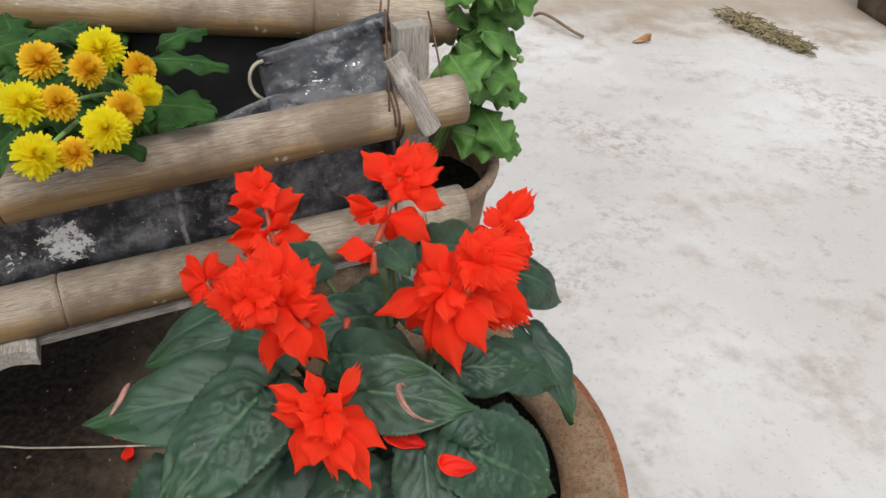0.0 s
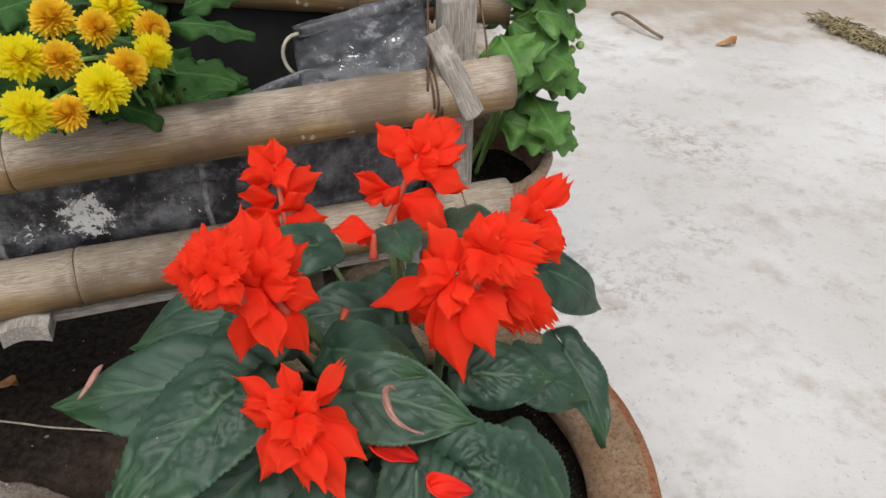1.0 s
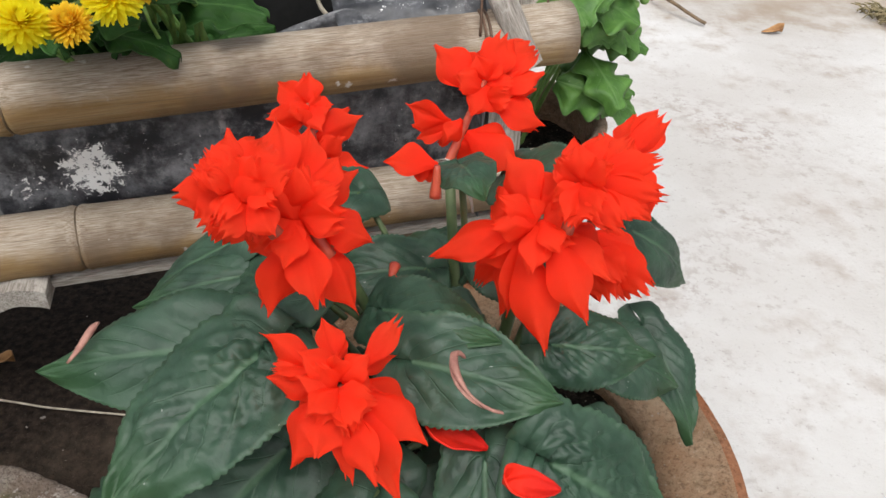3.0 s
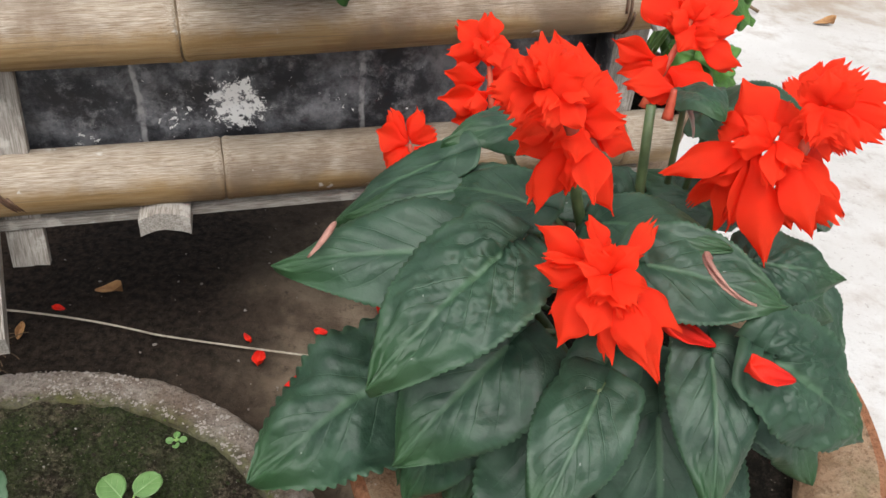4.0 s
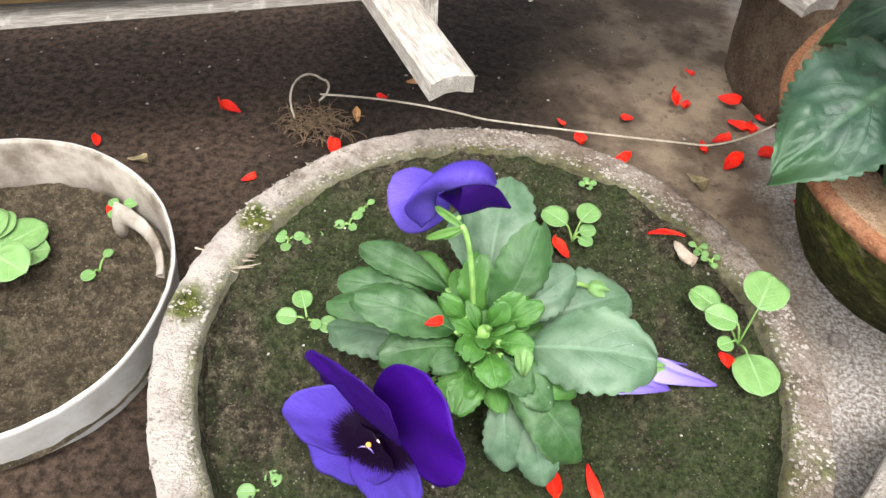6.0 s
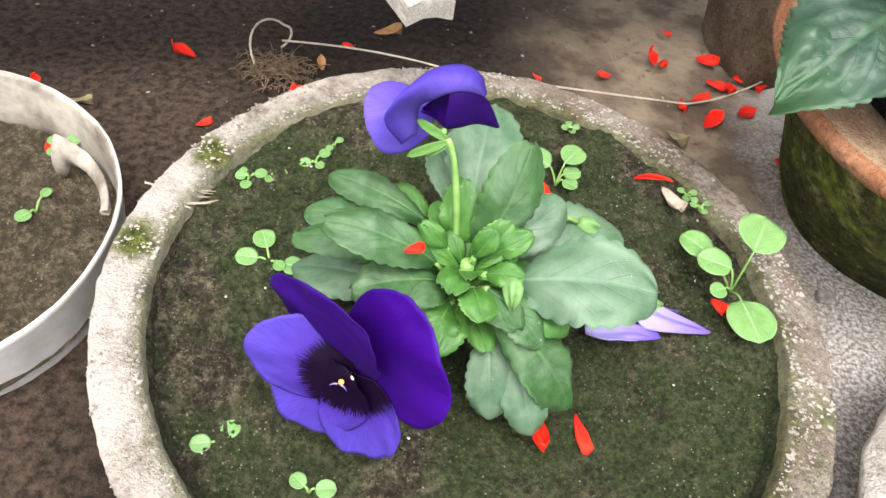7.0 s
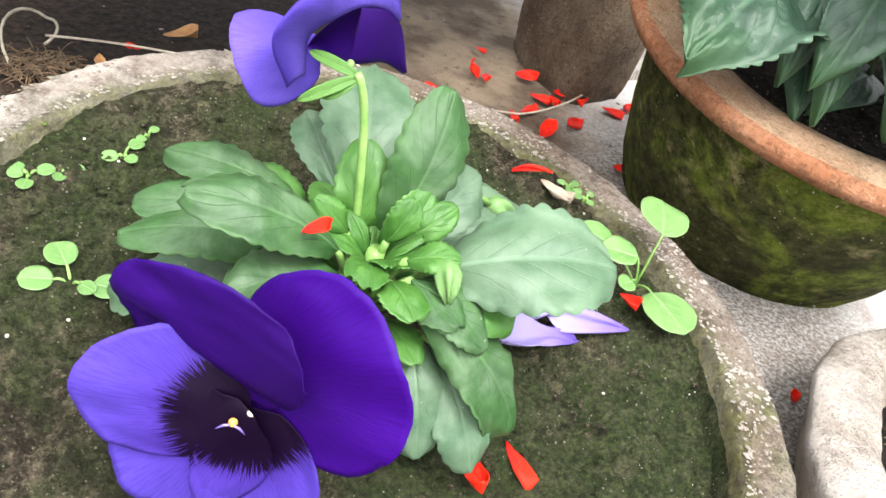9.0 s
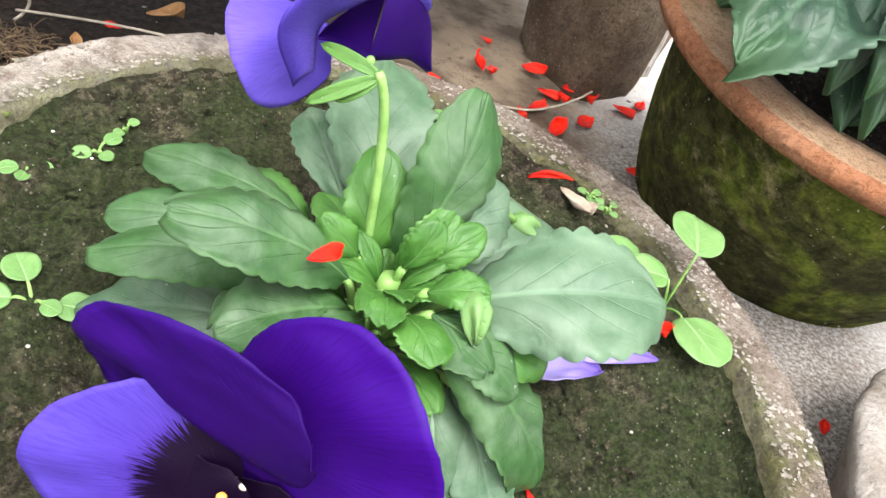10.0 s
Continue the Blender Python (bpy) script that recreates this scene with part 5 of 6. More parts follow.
pansy_leaf((-0.290, 0.104, 0.100), (-0.232, 0.100, 0.114), 0.042, (0.0, -0.35, 0.9), seed=12, grey=True)
pansy_leaf((-0.311, 0.142, 0.098), (-0.310, 0.191, 0.124), 0.037, (-0.1, -0.6, 0.7), seed=13, grey=True)
pansy_leaf((-0.318, 0.148, 0.094), (-0.332, 0.184, 0.104), 0.020, (-0.2, -0.5, 0.8), seed=14, grey=True)
pansy_leaf((-0.294, 0.090, 0.100), (-0.253, 0.078, 0.056), 0.028, (0.5, -0.5, 0.7), seed=15)
pansy_leaf((-0.294, 0.092, 0.084), (-0.286, 0.068, 0.051), 0.022, (0.0, -0.8, 0.5), seed=16, grey=True)
pansy_leaf((-0.285, 0.092, 0.080), (-0.267, 0.066, 0.048), 0.022, (0.2, -0.8, 0.5), seed=17, grey=True)
pansy_leaf((-0.298, 0.096, 0.102), (-0.272, 0.082, 0.090), 0.020, (0.2, -0.4, 0.9), seed=18)
pansy_leaf((-0.325, 0.110, 0.086), (-0.352, 0.100, 0.084), 0.026, (-0.1, -0.2, 0.9), seed=19)
pansy_leaf((-0.300, 0.100, 0.106), (-0.285, 0.096, 0.112), 0.012, (0.1, -0.4, 0.9), seed=20)
pansy_leaf((-0.310, 0.104, 0.100), (-0.312, 0.088, 0.104), 0.012, (0.0, -0.4, 0.9), seed=21)
pansy_leaf((-0.304, 0.098, 0.098), (-0.298, 0.080, 0.100), 0.018, (0.1, -0.5, 0.9), seed=22)
pansy_leaf((-0.318, 0.112, 0.104), (-0.330, 0.112, 0.116), 0.010, (-0.2, -0.5, 0.8), seed=23)
pansy_leaf((-0.306, 0.108, 0.106), (-0.300, 0.110, 0.122), 0.011, (0.1, -0.7, 0.6), seed=24)
pansy_leaf((-0.300, 0.112, 0.104), (-0.284, 0.118, 0.116), 0.012, (0.2, -0.6, 0.7), seed=25)
pansy_leaf((-0.312, 0.096, 0.088), (-0.318, 0.078, 0.082), 0.020, (0.0, -0.5, 0.9), seed=26)
pansy_leaf((-0.296, 0.104, 0.090), (-0.262, 0.092, 0.094), 0.024, (0.1, -0.3, 0.9), seed=27)
pansy_leaf((-0.328, 0.140, 0.090), (-0.352, 0.152, 0.096), 0.016, (-0.1, -0.3, 0.9), seed=28)
rnd = random.Random(77)
for k in range(14):
    t = 0.45 * k + rnd.uniform(-0.15, 0.15)
    d = Vector((math.cos(t), math.sin(t), 0))
    foot = HEART + d * rnd.uniform(0.008, 0.013) + Vector((0.002, -0.006, rnd.uniform(-0.006, 0.010)))
    pansy_leaf(foot, foot + d * rnd.uniform(0.018, 0.030) + Vector((0, 0, rnd.uniform(-0.004, 0.008))), rnd.uniform(0.013, 0.019), (-0.2 * d.x, -0.35, 0.9), seed=60 + k if k % 3 else 19)
for k in range(9):
    t = k * 2.399
    d = Vector((math.cos(t), math.sin(t), 0))
    foot = HEART + d * 0.003 + Vector((0, -0.008, 0.012))
    pansy_leaf(foot, foot + d * (0.010 + 0.001 * k) + Vector((0, 0, 0.012 - 0.0006 * k)), 0.007 + 0.0005 * k, (-d.x, -d.y - 0.3, 0.9), seed=40 + k)
stalk(pansy, bezier(HEART + Vector((0, 0, -0.03)), HEART + Vector((0, 0, -0.01)), HEART + Vector((0, -0.006, 0.005)), HEART + Vector((0, -0.008, 0.016)), 6), 0.004, 0.003, M_STEM)


def petal_grid(length, width, cup, wave, seed, back=0.0, nv=20, nu=9, frill=0.0, point=3.4):
    """A petal's blade from its narrow base (v = 0) to its rounded end; point: how blunt the end is."""
    rows = []
    for i in range(nv + 1):
        v = 1 - (1 - i / nv) ** 1.8
        w = 0.5 * width * max(0.05, 1.32 * (0.02 + v) ** 0.68) * max(0.0, 1 - v ** point) ** 0.5
        row = []
        for j in range(-nu, nu + 1):
            u = j / nu
            z = cup * length * (v * v) + back * length * u * u * v + wave * length * noise.noise(Vector((u * 1.6 + seed, v * 2.0, seed * 2.3))) * v
            z += frill * length * math.sin(u * 8 + seed) * v ** 3 * abs(u)
            row.append((u * w * (1 + 0.03 * math.sin(v * 17 + seed)), length * v * (1 + 0.02 * math.sin(u * 6 + seed * 2) * v ** 3 * (1 - v)), z))
        rows.append(row)
    bm = bmesh.new()
    grid(bm, rows, lambda a, b: (b / (2 * nu), 1 - (1 - a / nv) ** 1.8))
    return bm


def fan_petal(length, width, cup, back, seed, curl=0.0, ruffle=0.03, tooth=0.02, ns=22, nt=56):
    """A round petal that fans out from its foot; curl rolls its right edge up."""
    rows = []
    for i in range(1, ns + 1):
        f = i / ns
        row = []
        for j in range(nt + 1):
            q = math.pi * (2 * j / nt - 1)
            out = 1 + 0.05 * noise.noise(Vector((math.cos(q) * 1.7, math.sin(q) * 1.7, seed))) + tooth * noise.noise(Vector((math.cos(q) * 7, math.sin(q) * 7, seed)))
            y = 0.5 * length * (1 + math.cos(q) * out) * f
            u = math.sin(q) * out * f * (0.55 + 0.45 * f)
            v = y / length
            z = cup * length * v * v + back * length * u * u + curl * length * max(0.0, u) ** 2
            z += ruffle * length * (noise.noise(Vector((u * 2.2 + seed, v * 2.4, seed * 1.7))) * 1.6 * f + noise.noise(Vector((u * 6, v * 6, seed))) * 0.6 * f ** 3)
            row.append((0.5 * width * u, y, z))
        rows.append(row)
    bm = bmesh.new()
    rows.insert(0, [(0, 0, 0)] * (nt + 1))
    grid(bm, rows, lambda a, b: (0.5 + math.atan2(rows[a][b][0], max(1e-6, rows[a][b][1])) / math.pi, math.hypot(rows[a][b][0], rows[a][b][1]) / length))
    bmesh.ops.remove_doubles(bm, verts=bm.verts, dist=1e-6)
    return bm


def pansy_flower(center, way, material, label):
    """The middle of a bloom, to which its petals are set."""
    m = Vector(way).to_track_quat("Z", "Y").to_matrix().to_4x4()
    m.translation = center
    bm = bmesh.new()
    bmesh.ops.create_uvsphere(bm, u_segments=12, v_segments=8, radius=0.0012)
    return part("flower", bm, material, pansy, label, m), m


def set_petal(head, base, tip, width, normal, cup, back, mat, seed, curl=0.0, ruffle=0.03):
    """One petal from its foot to its far edge, broad side towards normal."""
    m, length = frame_from(base, tip, normal)
    thicken(part("petal", fan_petal(length, width, cup, back, seed, curl, ruffle), mat, head, "", m), 0.0003)


face, face_pose = pansy_flower((-0.3460, 0.0445, 0.0930), (-0.15, -0.92, 0.32), M_ORANGE_EYE, "violet pansy bloom with black blotches and an orange eye")
FACING = (-0.15, -0.92, 0.32)
set_petal(face, (-0.3470, 0.0570, 0.0960), (-0.3060, 0.0400, 0.1170), 0.056, (-0.25, -0.90, 0.30), 0.06, -0.06, M_VIOLET, 3)
set_petal(face, (-0.3310, 0.0380, 0.1110), (-0.3785, 0.0650, 0.1140), 0.042, (-0.46, -0.86, -0.16), -0.02, -0.06, M_VIOLET_SHADE, 9)
set_petal(face, (-0.3430, 0.0485, 0.0890), (-0.3840, 0.0510, 0.0990), 0.038, FACING, 0.0, -0.06, M_VIOLET_BLOTCH, 25)
set_petal(face, (-0.3440, 0.0500, 0.0930), (-0.3320, 0.0410, 0.0490), 0.034, FACING, 0.03, 0.06, M_VIOLET_BLOTCH, 7)
set_petal(face, (-0.3420, 0.0460, 0.0950), (-0.3690, 0.0470, 0.0590), 0.040, FACING, 0.03, -0.08, M_VIOLET_BLOTCH, 6)
bm = bmesh.new()
for s in (-1, 1):
    tube(bm, [(0.0006 * s, 0.0004, 0.002), (0.0020 * s, 0.0002, 0.0024), (0.0036 * s, -0.0010, 0.0026)], [0.0003, 0.00035, 0.0001], 6)
part("throat_hairs", bm, M_LILAC, face, "", face_pose)


def edge_curve(pts, n):
    """A smooth line through the given points."""
    pts = [Vector(p) for p in pts]
    pts = [2 * pts[0] - pts[1]] + pts + [2 * pts[-1] - pts[-2]]
    out = []
    for i in range(n + 1):
        t = min(i / n * (len(pts) - 3), len(pts) - 3 - 1e-6)
        a, f = int(t), t - int(t)
        p0, p1, p2, p3 = pts[a:a + 4]
        out.append(0.5 * (2 * p1 + (p2 - p0) * f + (2 * p0 - 5 * p1 + 4 * p2 - p3) * f * f + (3 * p1 - p0 - 3 * p2 + p3) * f ** 3))
    return out


def folded_petal(head, outer, inner, bulge, mat, pleat=0.0, n=64, across=12):
    """A petal rolled back on itself: a bulging band between its two margins, crossed by faint pleats."""
    a, b = edge_curve(outer, n), edge_curve(inner, n)
    rows = []
    for i in range(across + 1):
        f = i / across
        row = []
        for k in range(n + 1):
            ripple = pleat * (math.sin(k * 1.05) + 0.7 * noise.noise(Vector((k * 0.4, f * 2, 3)))) * (1 - abs(2 * f - 1) * 0.5)
            row.append(a[k].lerp(b[k], f) + Vector(bulge) * (math.sin(math.pi * f) ** 0.8 + ripple))
        rows.append(row)
    bm = bmesh.new()
    grid(bm, rows)
    thicken(part("petal", bm, mat, head), 0.0003)


NOD = Vector((-0.3268, 0.1225, 0.1560))
nod, nod_pose = pansy_flower(NOD, (0.2, 0.6, 0.7), M_STEM, "violet pansy bloom seen from behind, nodding on its stalk")
set_petal(nod, NOD + Vector((-0.007, 0.021, -0.008)), (-0.3580, 0.1290, 0.1520), 0.030, (-0.15, -0.75, 0.65), -0.12, -0.30, M_VIOLET_BACK, 14, 0.0, 0.06)
folded_petal(nod, [(-0.3428, 0.1250, 0.1434), (-0.3490, 0.1160, 0.1630), (-0.3375, 0.1270, 0.1765), (-0.3255, 0.1330, 0.1795), (-0.3170, 0.1350, 0.1755), (-0.3135, 0.1370, 0.1660)],
             [(-0.3380, 0.1330, 0.1445), (-0.3385, 0.1345, 0.1560), (-0.3320, 0.1260, 0.1675), (-0.3262, 0.1250, 0.1720), (-0.3195, 0.1290, 0.1710), (-0.3140, 0.1360, 0.1650)], (-0.0005, -0.0035, 0.0024), M_VIOLET_BACK, 0.05)
folded_petal(nod, [(-0.3375, 0.1350, 0.1555), (-0.3320, 0.1275, 0.1670), (-0.3266, 0.1255, 0.1718)], [(-0.3385, 0.1400, 0.1500), (-0.3320, 0.1330, 0.1530), (-0.3262, 0.1270, 0.1535)], (0.0, 0.0030, -0.0020), M_VIOLET_SHADE)
folded_petal(nod, [(-0.3268, 0.1250, 0.1722), (-0.3195, 0.1292, 0.1712), (-0.3125, 0.1370, 0.1630), (-0.3060, 0.1460, 0.1454)], [(-0.3270, 0.1260, 0.1540), (-0.3215, 0.1300, 0.1535), (-0.3150, 0.1370, 0.1515), (-0.3070, 0.1455, 0.1450)], (0.0, -0.0022, 0.0015), M_VIOLET_SHADE)
for k, (dx, dy, dz) in enumerate(((-0.013, -0.003, -0.013), (-0.0115, 0.006, -0.0015), (-0.006, -0.003, -0.011))):
    leaf(nod, NOD + Vector((0.003, -0.003, -0.002)), NOD + Vector((dx, dy, dz)), 0.0037, M_SEPAL, round_leaf, (0.0, -0.8, 0.6), seed=k, arch=0.12, fold=0.30, teeth=(3, 0.0), nv=10, nu=4, name="sepal")
stalk(pansy, bezier(HEART + Vector((-0.005, 0.002, 0.0)), (-0.316, 0.119, 0.115), (-0.3195, 0.117, 0.150), NOD + Vector((0.002, -0.003, -0.001)), 16), 0.0014, 0.0012, M_STEM, "flower_stalk")
stalk(pansy, bezier(HEART + Vector((-0.006, -0.006, 0.0)), (-0.318, 0.098, 0.078), (-0.336, 0.086, 0.076), (-0.345, 0.058, 0.090), 14), 0.0016, 0.0014, M_STEM, "flower_stalk")


def bud(tip, way, size, label="closed green pansy bud"):
    m, _ = frame_from(tip, Vector(tip) + Vector(way), (0, 0, 1))
    bm = bmesh.new()
    rows = []
    for v, r in ((0, 0.10), (0.15, 0.30), (0.4, 0.40), (0.7, 0.32), (0.95, 0.22), (1.25, 0.05)):
        rows.append([(size * r * (1 + 0.35 * math.cos(5 * q) * v) * math.cos(q), size * (v + 0.12 * v * math.cos(5 * q)), size * r * (1 + 0.35 * math.cos(5 * q) * v) * math.sin(q)) for q in (2 * math.pi * j / 30 for j in range(30))])
    vs = grid(bm, rows, close=True)
    bm.faces.new(vs[0][::-1])
    bm.faces.new(vs[-1])
    part("bud", bm, M_SEED, pansy, label, m)


bud((-0.262, 0.150, 0.098), (0.6, 0.2, -0.3), 0.011)
stalk(pansy, bezier(HEART + Vector((0.004, 0.004, 0.0)), (-0.290, 0.130, 0.110), (-0.272, 0.146, 0.108), (-0.262, 0.150, 0.098), 8), 0.0014, 0.0012, M_STEM, "flower_stalk")
bud((-0.236, 0.112, 0.092), (0.9, 0.1, 0.1), 0.010)
stalk(pansy, bezier(HEART + Vector((0.004, 0.0, 0.0)), (-0.285, 0.112, 0.100), (-0.260, 0.114, 0.098), (-0.236, 0.112, 0.092), 8), 0.0013, 0.0011, M_STEM, "flower_stalk")
bud((-0.289, 0.096, 0.112), (0.1, -0.5, -0.6), 0.010)


# ---- seedlings ----
def seedling(at, leaves, label, material=M_SEED, group="seedlings"):
    """A weed seedling: leaves are (degrees, reach, size, height)."""
    t = thing("seedling", at, label, "seedling", group)
    at = Vector(at)
    for n, (deg, reach, size, high) in enumerate(leaves):
        d = Vector((math.cos(radians(deg)), math.sin(radians(deg)), 0))
        base = at + d * reach * 0.45 + Vector((0, 0, high))
        tip = base + d * size * 1.12 + Vector((0, 0, 0.05 * size))
        leaf(t, base, tip, size, material, round_leaf, (-0.1 * d.x, -0.25, 0.95), seed=n, arch=0.05, fold=0.12, wave=0.05, teeth=(6, 0.02), nv=14, nu=5, rows_of_veins=4)
        stalk(t, bezier(at, at.lerp(base, 0.4) + Vector((0, 0, 0.003)), at.lerp(base, 0.8) + Vector((0, 0, 0.002)), base, 5), 0.0007, 0.0005, M_STEM, "stalk", 5)
    return t


seedling((-0.171, 0.172, 0.050), [(70, 0.003, 0.024, 0.030), (282, 0.024, 0.024, 0.006), (170, 0.012, 0.016, 0.016), (215, 0.014, 0.009, 0.006), (145, 0.040, 0.016, 0.014)], "pale green round-leaved seedling rooted at a pot's edge")
seedling((-0.404, 0.134, 0.046), [(120, 0.010, 0.011, 0.007), (190, 0.012, 0.010, 0.004), (350, 0.016, 0.010, 0.004), (330, 0.008, 0.006, 0.004)], "small pale green seedling with three round leaves in the soil")
seedling((-0.268, 0.218, 0.060), [(60, 0.010, 0.014, 0.014), (150, 0.014, 0.015, 0.010), (330, 0.008, 0.008, 0.006), (20, 0.006, 0.009, 0.008)], "small green seedling in mossy soil")
seedling((-0.429, 0.180, 0.056), [(30, 0.006, 0.006, 0.003), (150, 0.006, 0.006, 0.002), (270, 0.006, 0.006, 0.002), (200, 0.004, 0.005, 0.003)], "tiny green clover seedling in mossy soil")
seedling((-0.418, 0.186, 0.056), [(20, 0.004, 0.005, 0.002), (140, 0.004, 0.005, 0.002), (260, 0.004, 0.005, 0.002)], "tiny green clover seedling in mossy soil")
seedling((-0.399, 0.199, 0.058), [(50, 0.007, 0.006, 0.005), (200, 0.004, 0.006, 0.002), (320, 0.004, 0.005, 0.003)], "tiny green seedling in mossy soil")
seedling((-0.392, 0.214, 0.060), [(60, 0.004, 0.004, 0.003), (240, 0.004, 0.004, 0.002)], "tiny green seedling in mossy soil")
seedling((-0.263, 0.264, 0.064), [(20, 0.003, 0.004, 0.003), (110, 0.003, 0.004, 0.003), (200, 0.003, 0.004, 0.003), (290, 0.003, 0.004, 0.003)], "tiny yellow-green seedling beside the rim")
seedling((-0.195, 0.228, 0.060), [(20, 0.004, 0.004, 0.004), (140, 0.004, 0.004, 0.003), (260, 0.004, 0.004, 0.003), (320, 0.007, 0.004, 0.003)], "tiny yellow-green seedling beside the rim")
seedling((-0.187, 0.221, 0.059), [(40, 0.004, 0.004, 0.004), (170, 0.004, 0.004, 0.003), (290, 0.004, 0.004, 0.003)], "tiny yellow-green seedling beside the rim")
seedling((-0.398, 0.042, 0.030), [(60, 0.006, 0.008, 0.004), (200, 0.006, 0.008, 0.003)], "small pale green seedling in mossy soil")
seedling((-0.355, 0.030, 0.028), [(10, 0.006, 0.008, 0.004), (150, 0.005, 0.007, 0.003)], "small pale green seedling in mossy soil")
seedling((-0.552, 0.205, 0.026), [(30, 0.006, 0.008, 0.006), (150, 0.006, 0.007, 0.004), (260, 0.005, 0.007, 0.004)], "small green clover seedling in bare soil")
seedling((-0.545, 0.160, 0.020), [(80, 0.016, 0.006, 0.006), (240, 0.006, 0.008, 0.002)], "wilting pale seedling in bare soil")
rosette = [(10 + 47 * k, 0.012 + 0.004 * (k % 3), 0.018 + 0.004 * ((k * 5) % 3), 0.008 + 0.003 * (k % 4)) for k in range(14)]
seedling((-0.606, 0.148, 0.020), rosette, "bushy bright green seedling clump in bare soil", M_SEED)


# ---- chrysanthemums ----
def pom_mesh(seed, material, radius=0.0142):
    """A double chrysanthemum head of narrow, inward-curving petals."""
    rnd = random.Random(seed)
    bm = bmesh.new()
    count = 210
    for k in range(count):
        f = k / count
        lat = radians(88 - 108 * f ** 0.85)
        lon = k * 2.39996 + rnd.uniform(-0.1, 0.1)
        out = Vector((math.cos(lon) * math.cos(lat), math.sin(lon) * math.cos(lat), math.sin(lat)))
        side = Vector((-math.sin(lon), math.cos(lon), 0))
        length = radius * (0.55 + 0.50 * f) * rnd.uniform(0.85, 1.1)
        w = radius * rnd.uniform(0.075, 0.11)
        rows = []
        for i in range(5):
            v = i / 4
            p = out * (radius * 0.30 + length * v * (0.95 - 0.18 * f)) + Vector((0, 0, 0.20 * length * v * v * (1 - f)))
            ww = w * (0.6 + 0.6 * v) * (1 if i < 4 else 0.35)
            up = out.cross(side)
            rows.append([p + side * ww * u + up * (0.35 * ww * (u * u)) for u in (-1, 0, 1)])
        grid(bm, rows)
    bmesh.ops.create_icosphere(bm, subdivisions=2, radius=radius * 0.45)
    return mesh_of("flower_head", bm, material)


POMS = {c: [pom_mesh(k + 10 * n, mat) for k in range(3)] for n, (c, mat) in enumerate((("yellow", M_YELLOW), ("orange", M_ORANGE)))}
SIGHT = Vector((0.35, -0.55, 0.75)).normalized()


def mum_leaf(parent, base, tip, width, normal=(0, 0, 1), seed=0, roll=0.0, material=M_MUM_LEAF):
    leaf(parent, base, tip, width, material, lobed, normal, roll, seed=seed, arch=0.12, fold=0.12, wave=0.14, droop=0.18, teeth=(3, 0.0), nv=44, nu=6, rows_of_veins=5)


mum = thing("yellow_chrysanthemum", (-0.22, 0.44, 0.205), "yellow chrysanthemum with double pompon blooms growing in the bed", "flower")
rnd = random.Random(5)


def mum_head(at, colour, size=1.0, face_way=None):
    way = (Vector(face_way) if face_way else SIGHT + Vector((rnd.uniform(-0.3, 0.3), rnd.uniform(-0.3, 0.3), rnd.uniform(-0.2, 0.3)))).normalized()
    m = way.to_track_quat("Z", "Y").to_matrix().to_4x4()
    m.translation = at
    place("flower_head", rnd.choice(POMS[colour]), mum, m @ Matrix.Rotation(rnd.uniform(0, 6), 4, "Z") @ Matrix.Scale(0.90 * size, 4), "orange-yellow pompon bloom" if colour == "orange" else "bright yellow pompon bloom")
    at = Vector(at)
    foot = Vector((-0.225 + rnd.uniform(-0.02, 0.02), 0.46, 0.205))
    stalk(mum, bezier(foot, foot + Vector((0, 0, 0.10)), Vector((at.x, max(at.y + 0.01, 0.43), 0.318)), at - way * 0.004, 12), 0.0018, 0.0012, M_STEM)


mum_head((-0.237, 0.347, 0.345), "yellow", 0.92)
mum_head((-0.220, 0.316, 0.334), "yellow", 0.88)
mum_head((-0.191, 0.333, 0.341), "yellow", 0.88)
mum_head((-0.249, 0.398, 0.345), "orange", 0.88)
mum_head((-0.217, 0.407, 0.350), "yellow", 0.97)
mum_head((-0.219, 0.388, 0.346), "orange", 0.75)
mum_head((-0.222, 0.354, 0.343), "orange", 0.75)
mum_head((-0.193, 0.393, 0.345), "orange", 0.75, (0.9, -0.3, 0.3))
mum_head((-0.184, 0.372, 0.342), "yellow", 0.75, (0.9, -0.3, 0.3))
mum_head((-0.188, 0.352, 0.342), "orange", 0.75, (0.7, -0.4, 0.4))
mum_head((-0.205, 0.324, 0.331), "orange", 0.66)
mum_head((-0.268, 0.372, 0.335), "yellow", 0.79)
for k in range(46):
    a = Vector((rnd.uniform(-0.34, -0.21), rnd.uniform(0.435, 0.51), rnd.uniform(0.225, 0.270)))
    if k > 30:
        a = Vector((rnd.uniform(-0.265, -0.195), rnd.uniform(0.365, 0.42), rnd.uniform(0.308, 0.328)))
    t = rnd.uniform(0, 6.28)
    tip = a + Vector((math.cos(t), math.sin(t), rnd.uniform(-0.3, 0.35))) * rnd.uniform(0.030, 0.048)
    mum_leaf(mum, a, tip, rnd.uniform(0.030, 0.042), (rnd.uniform(-0.3, 0.3), rnd.uniform(-0.5, 0.1), 0.9), k)
    if k % 3 == 0:
        stalk(mum, bezier((a.x, 0.46, 0.205), (a.x, 0.46, 0.24), a - Vector((0, 0, 0.02)), a, 6), 0.0014, 0.0009, M_STEM)
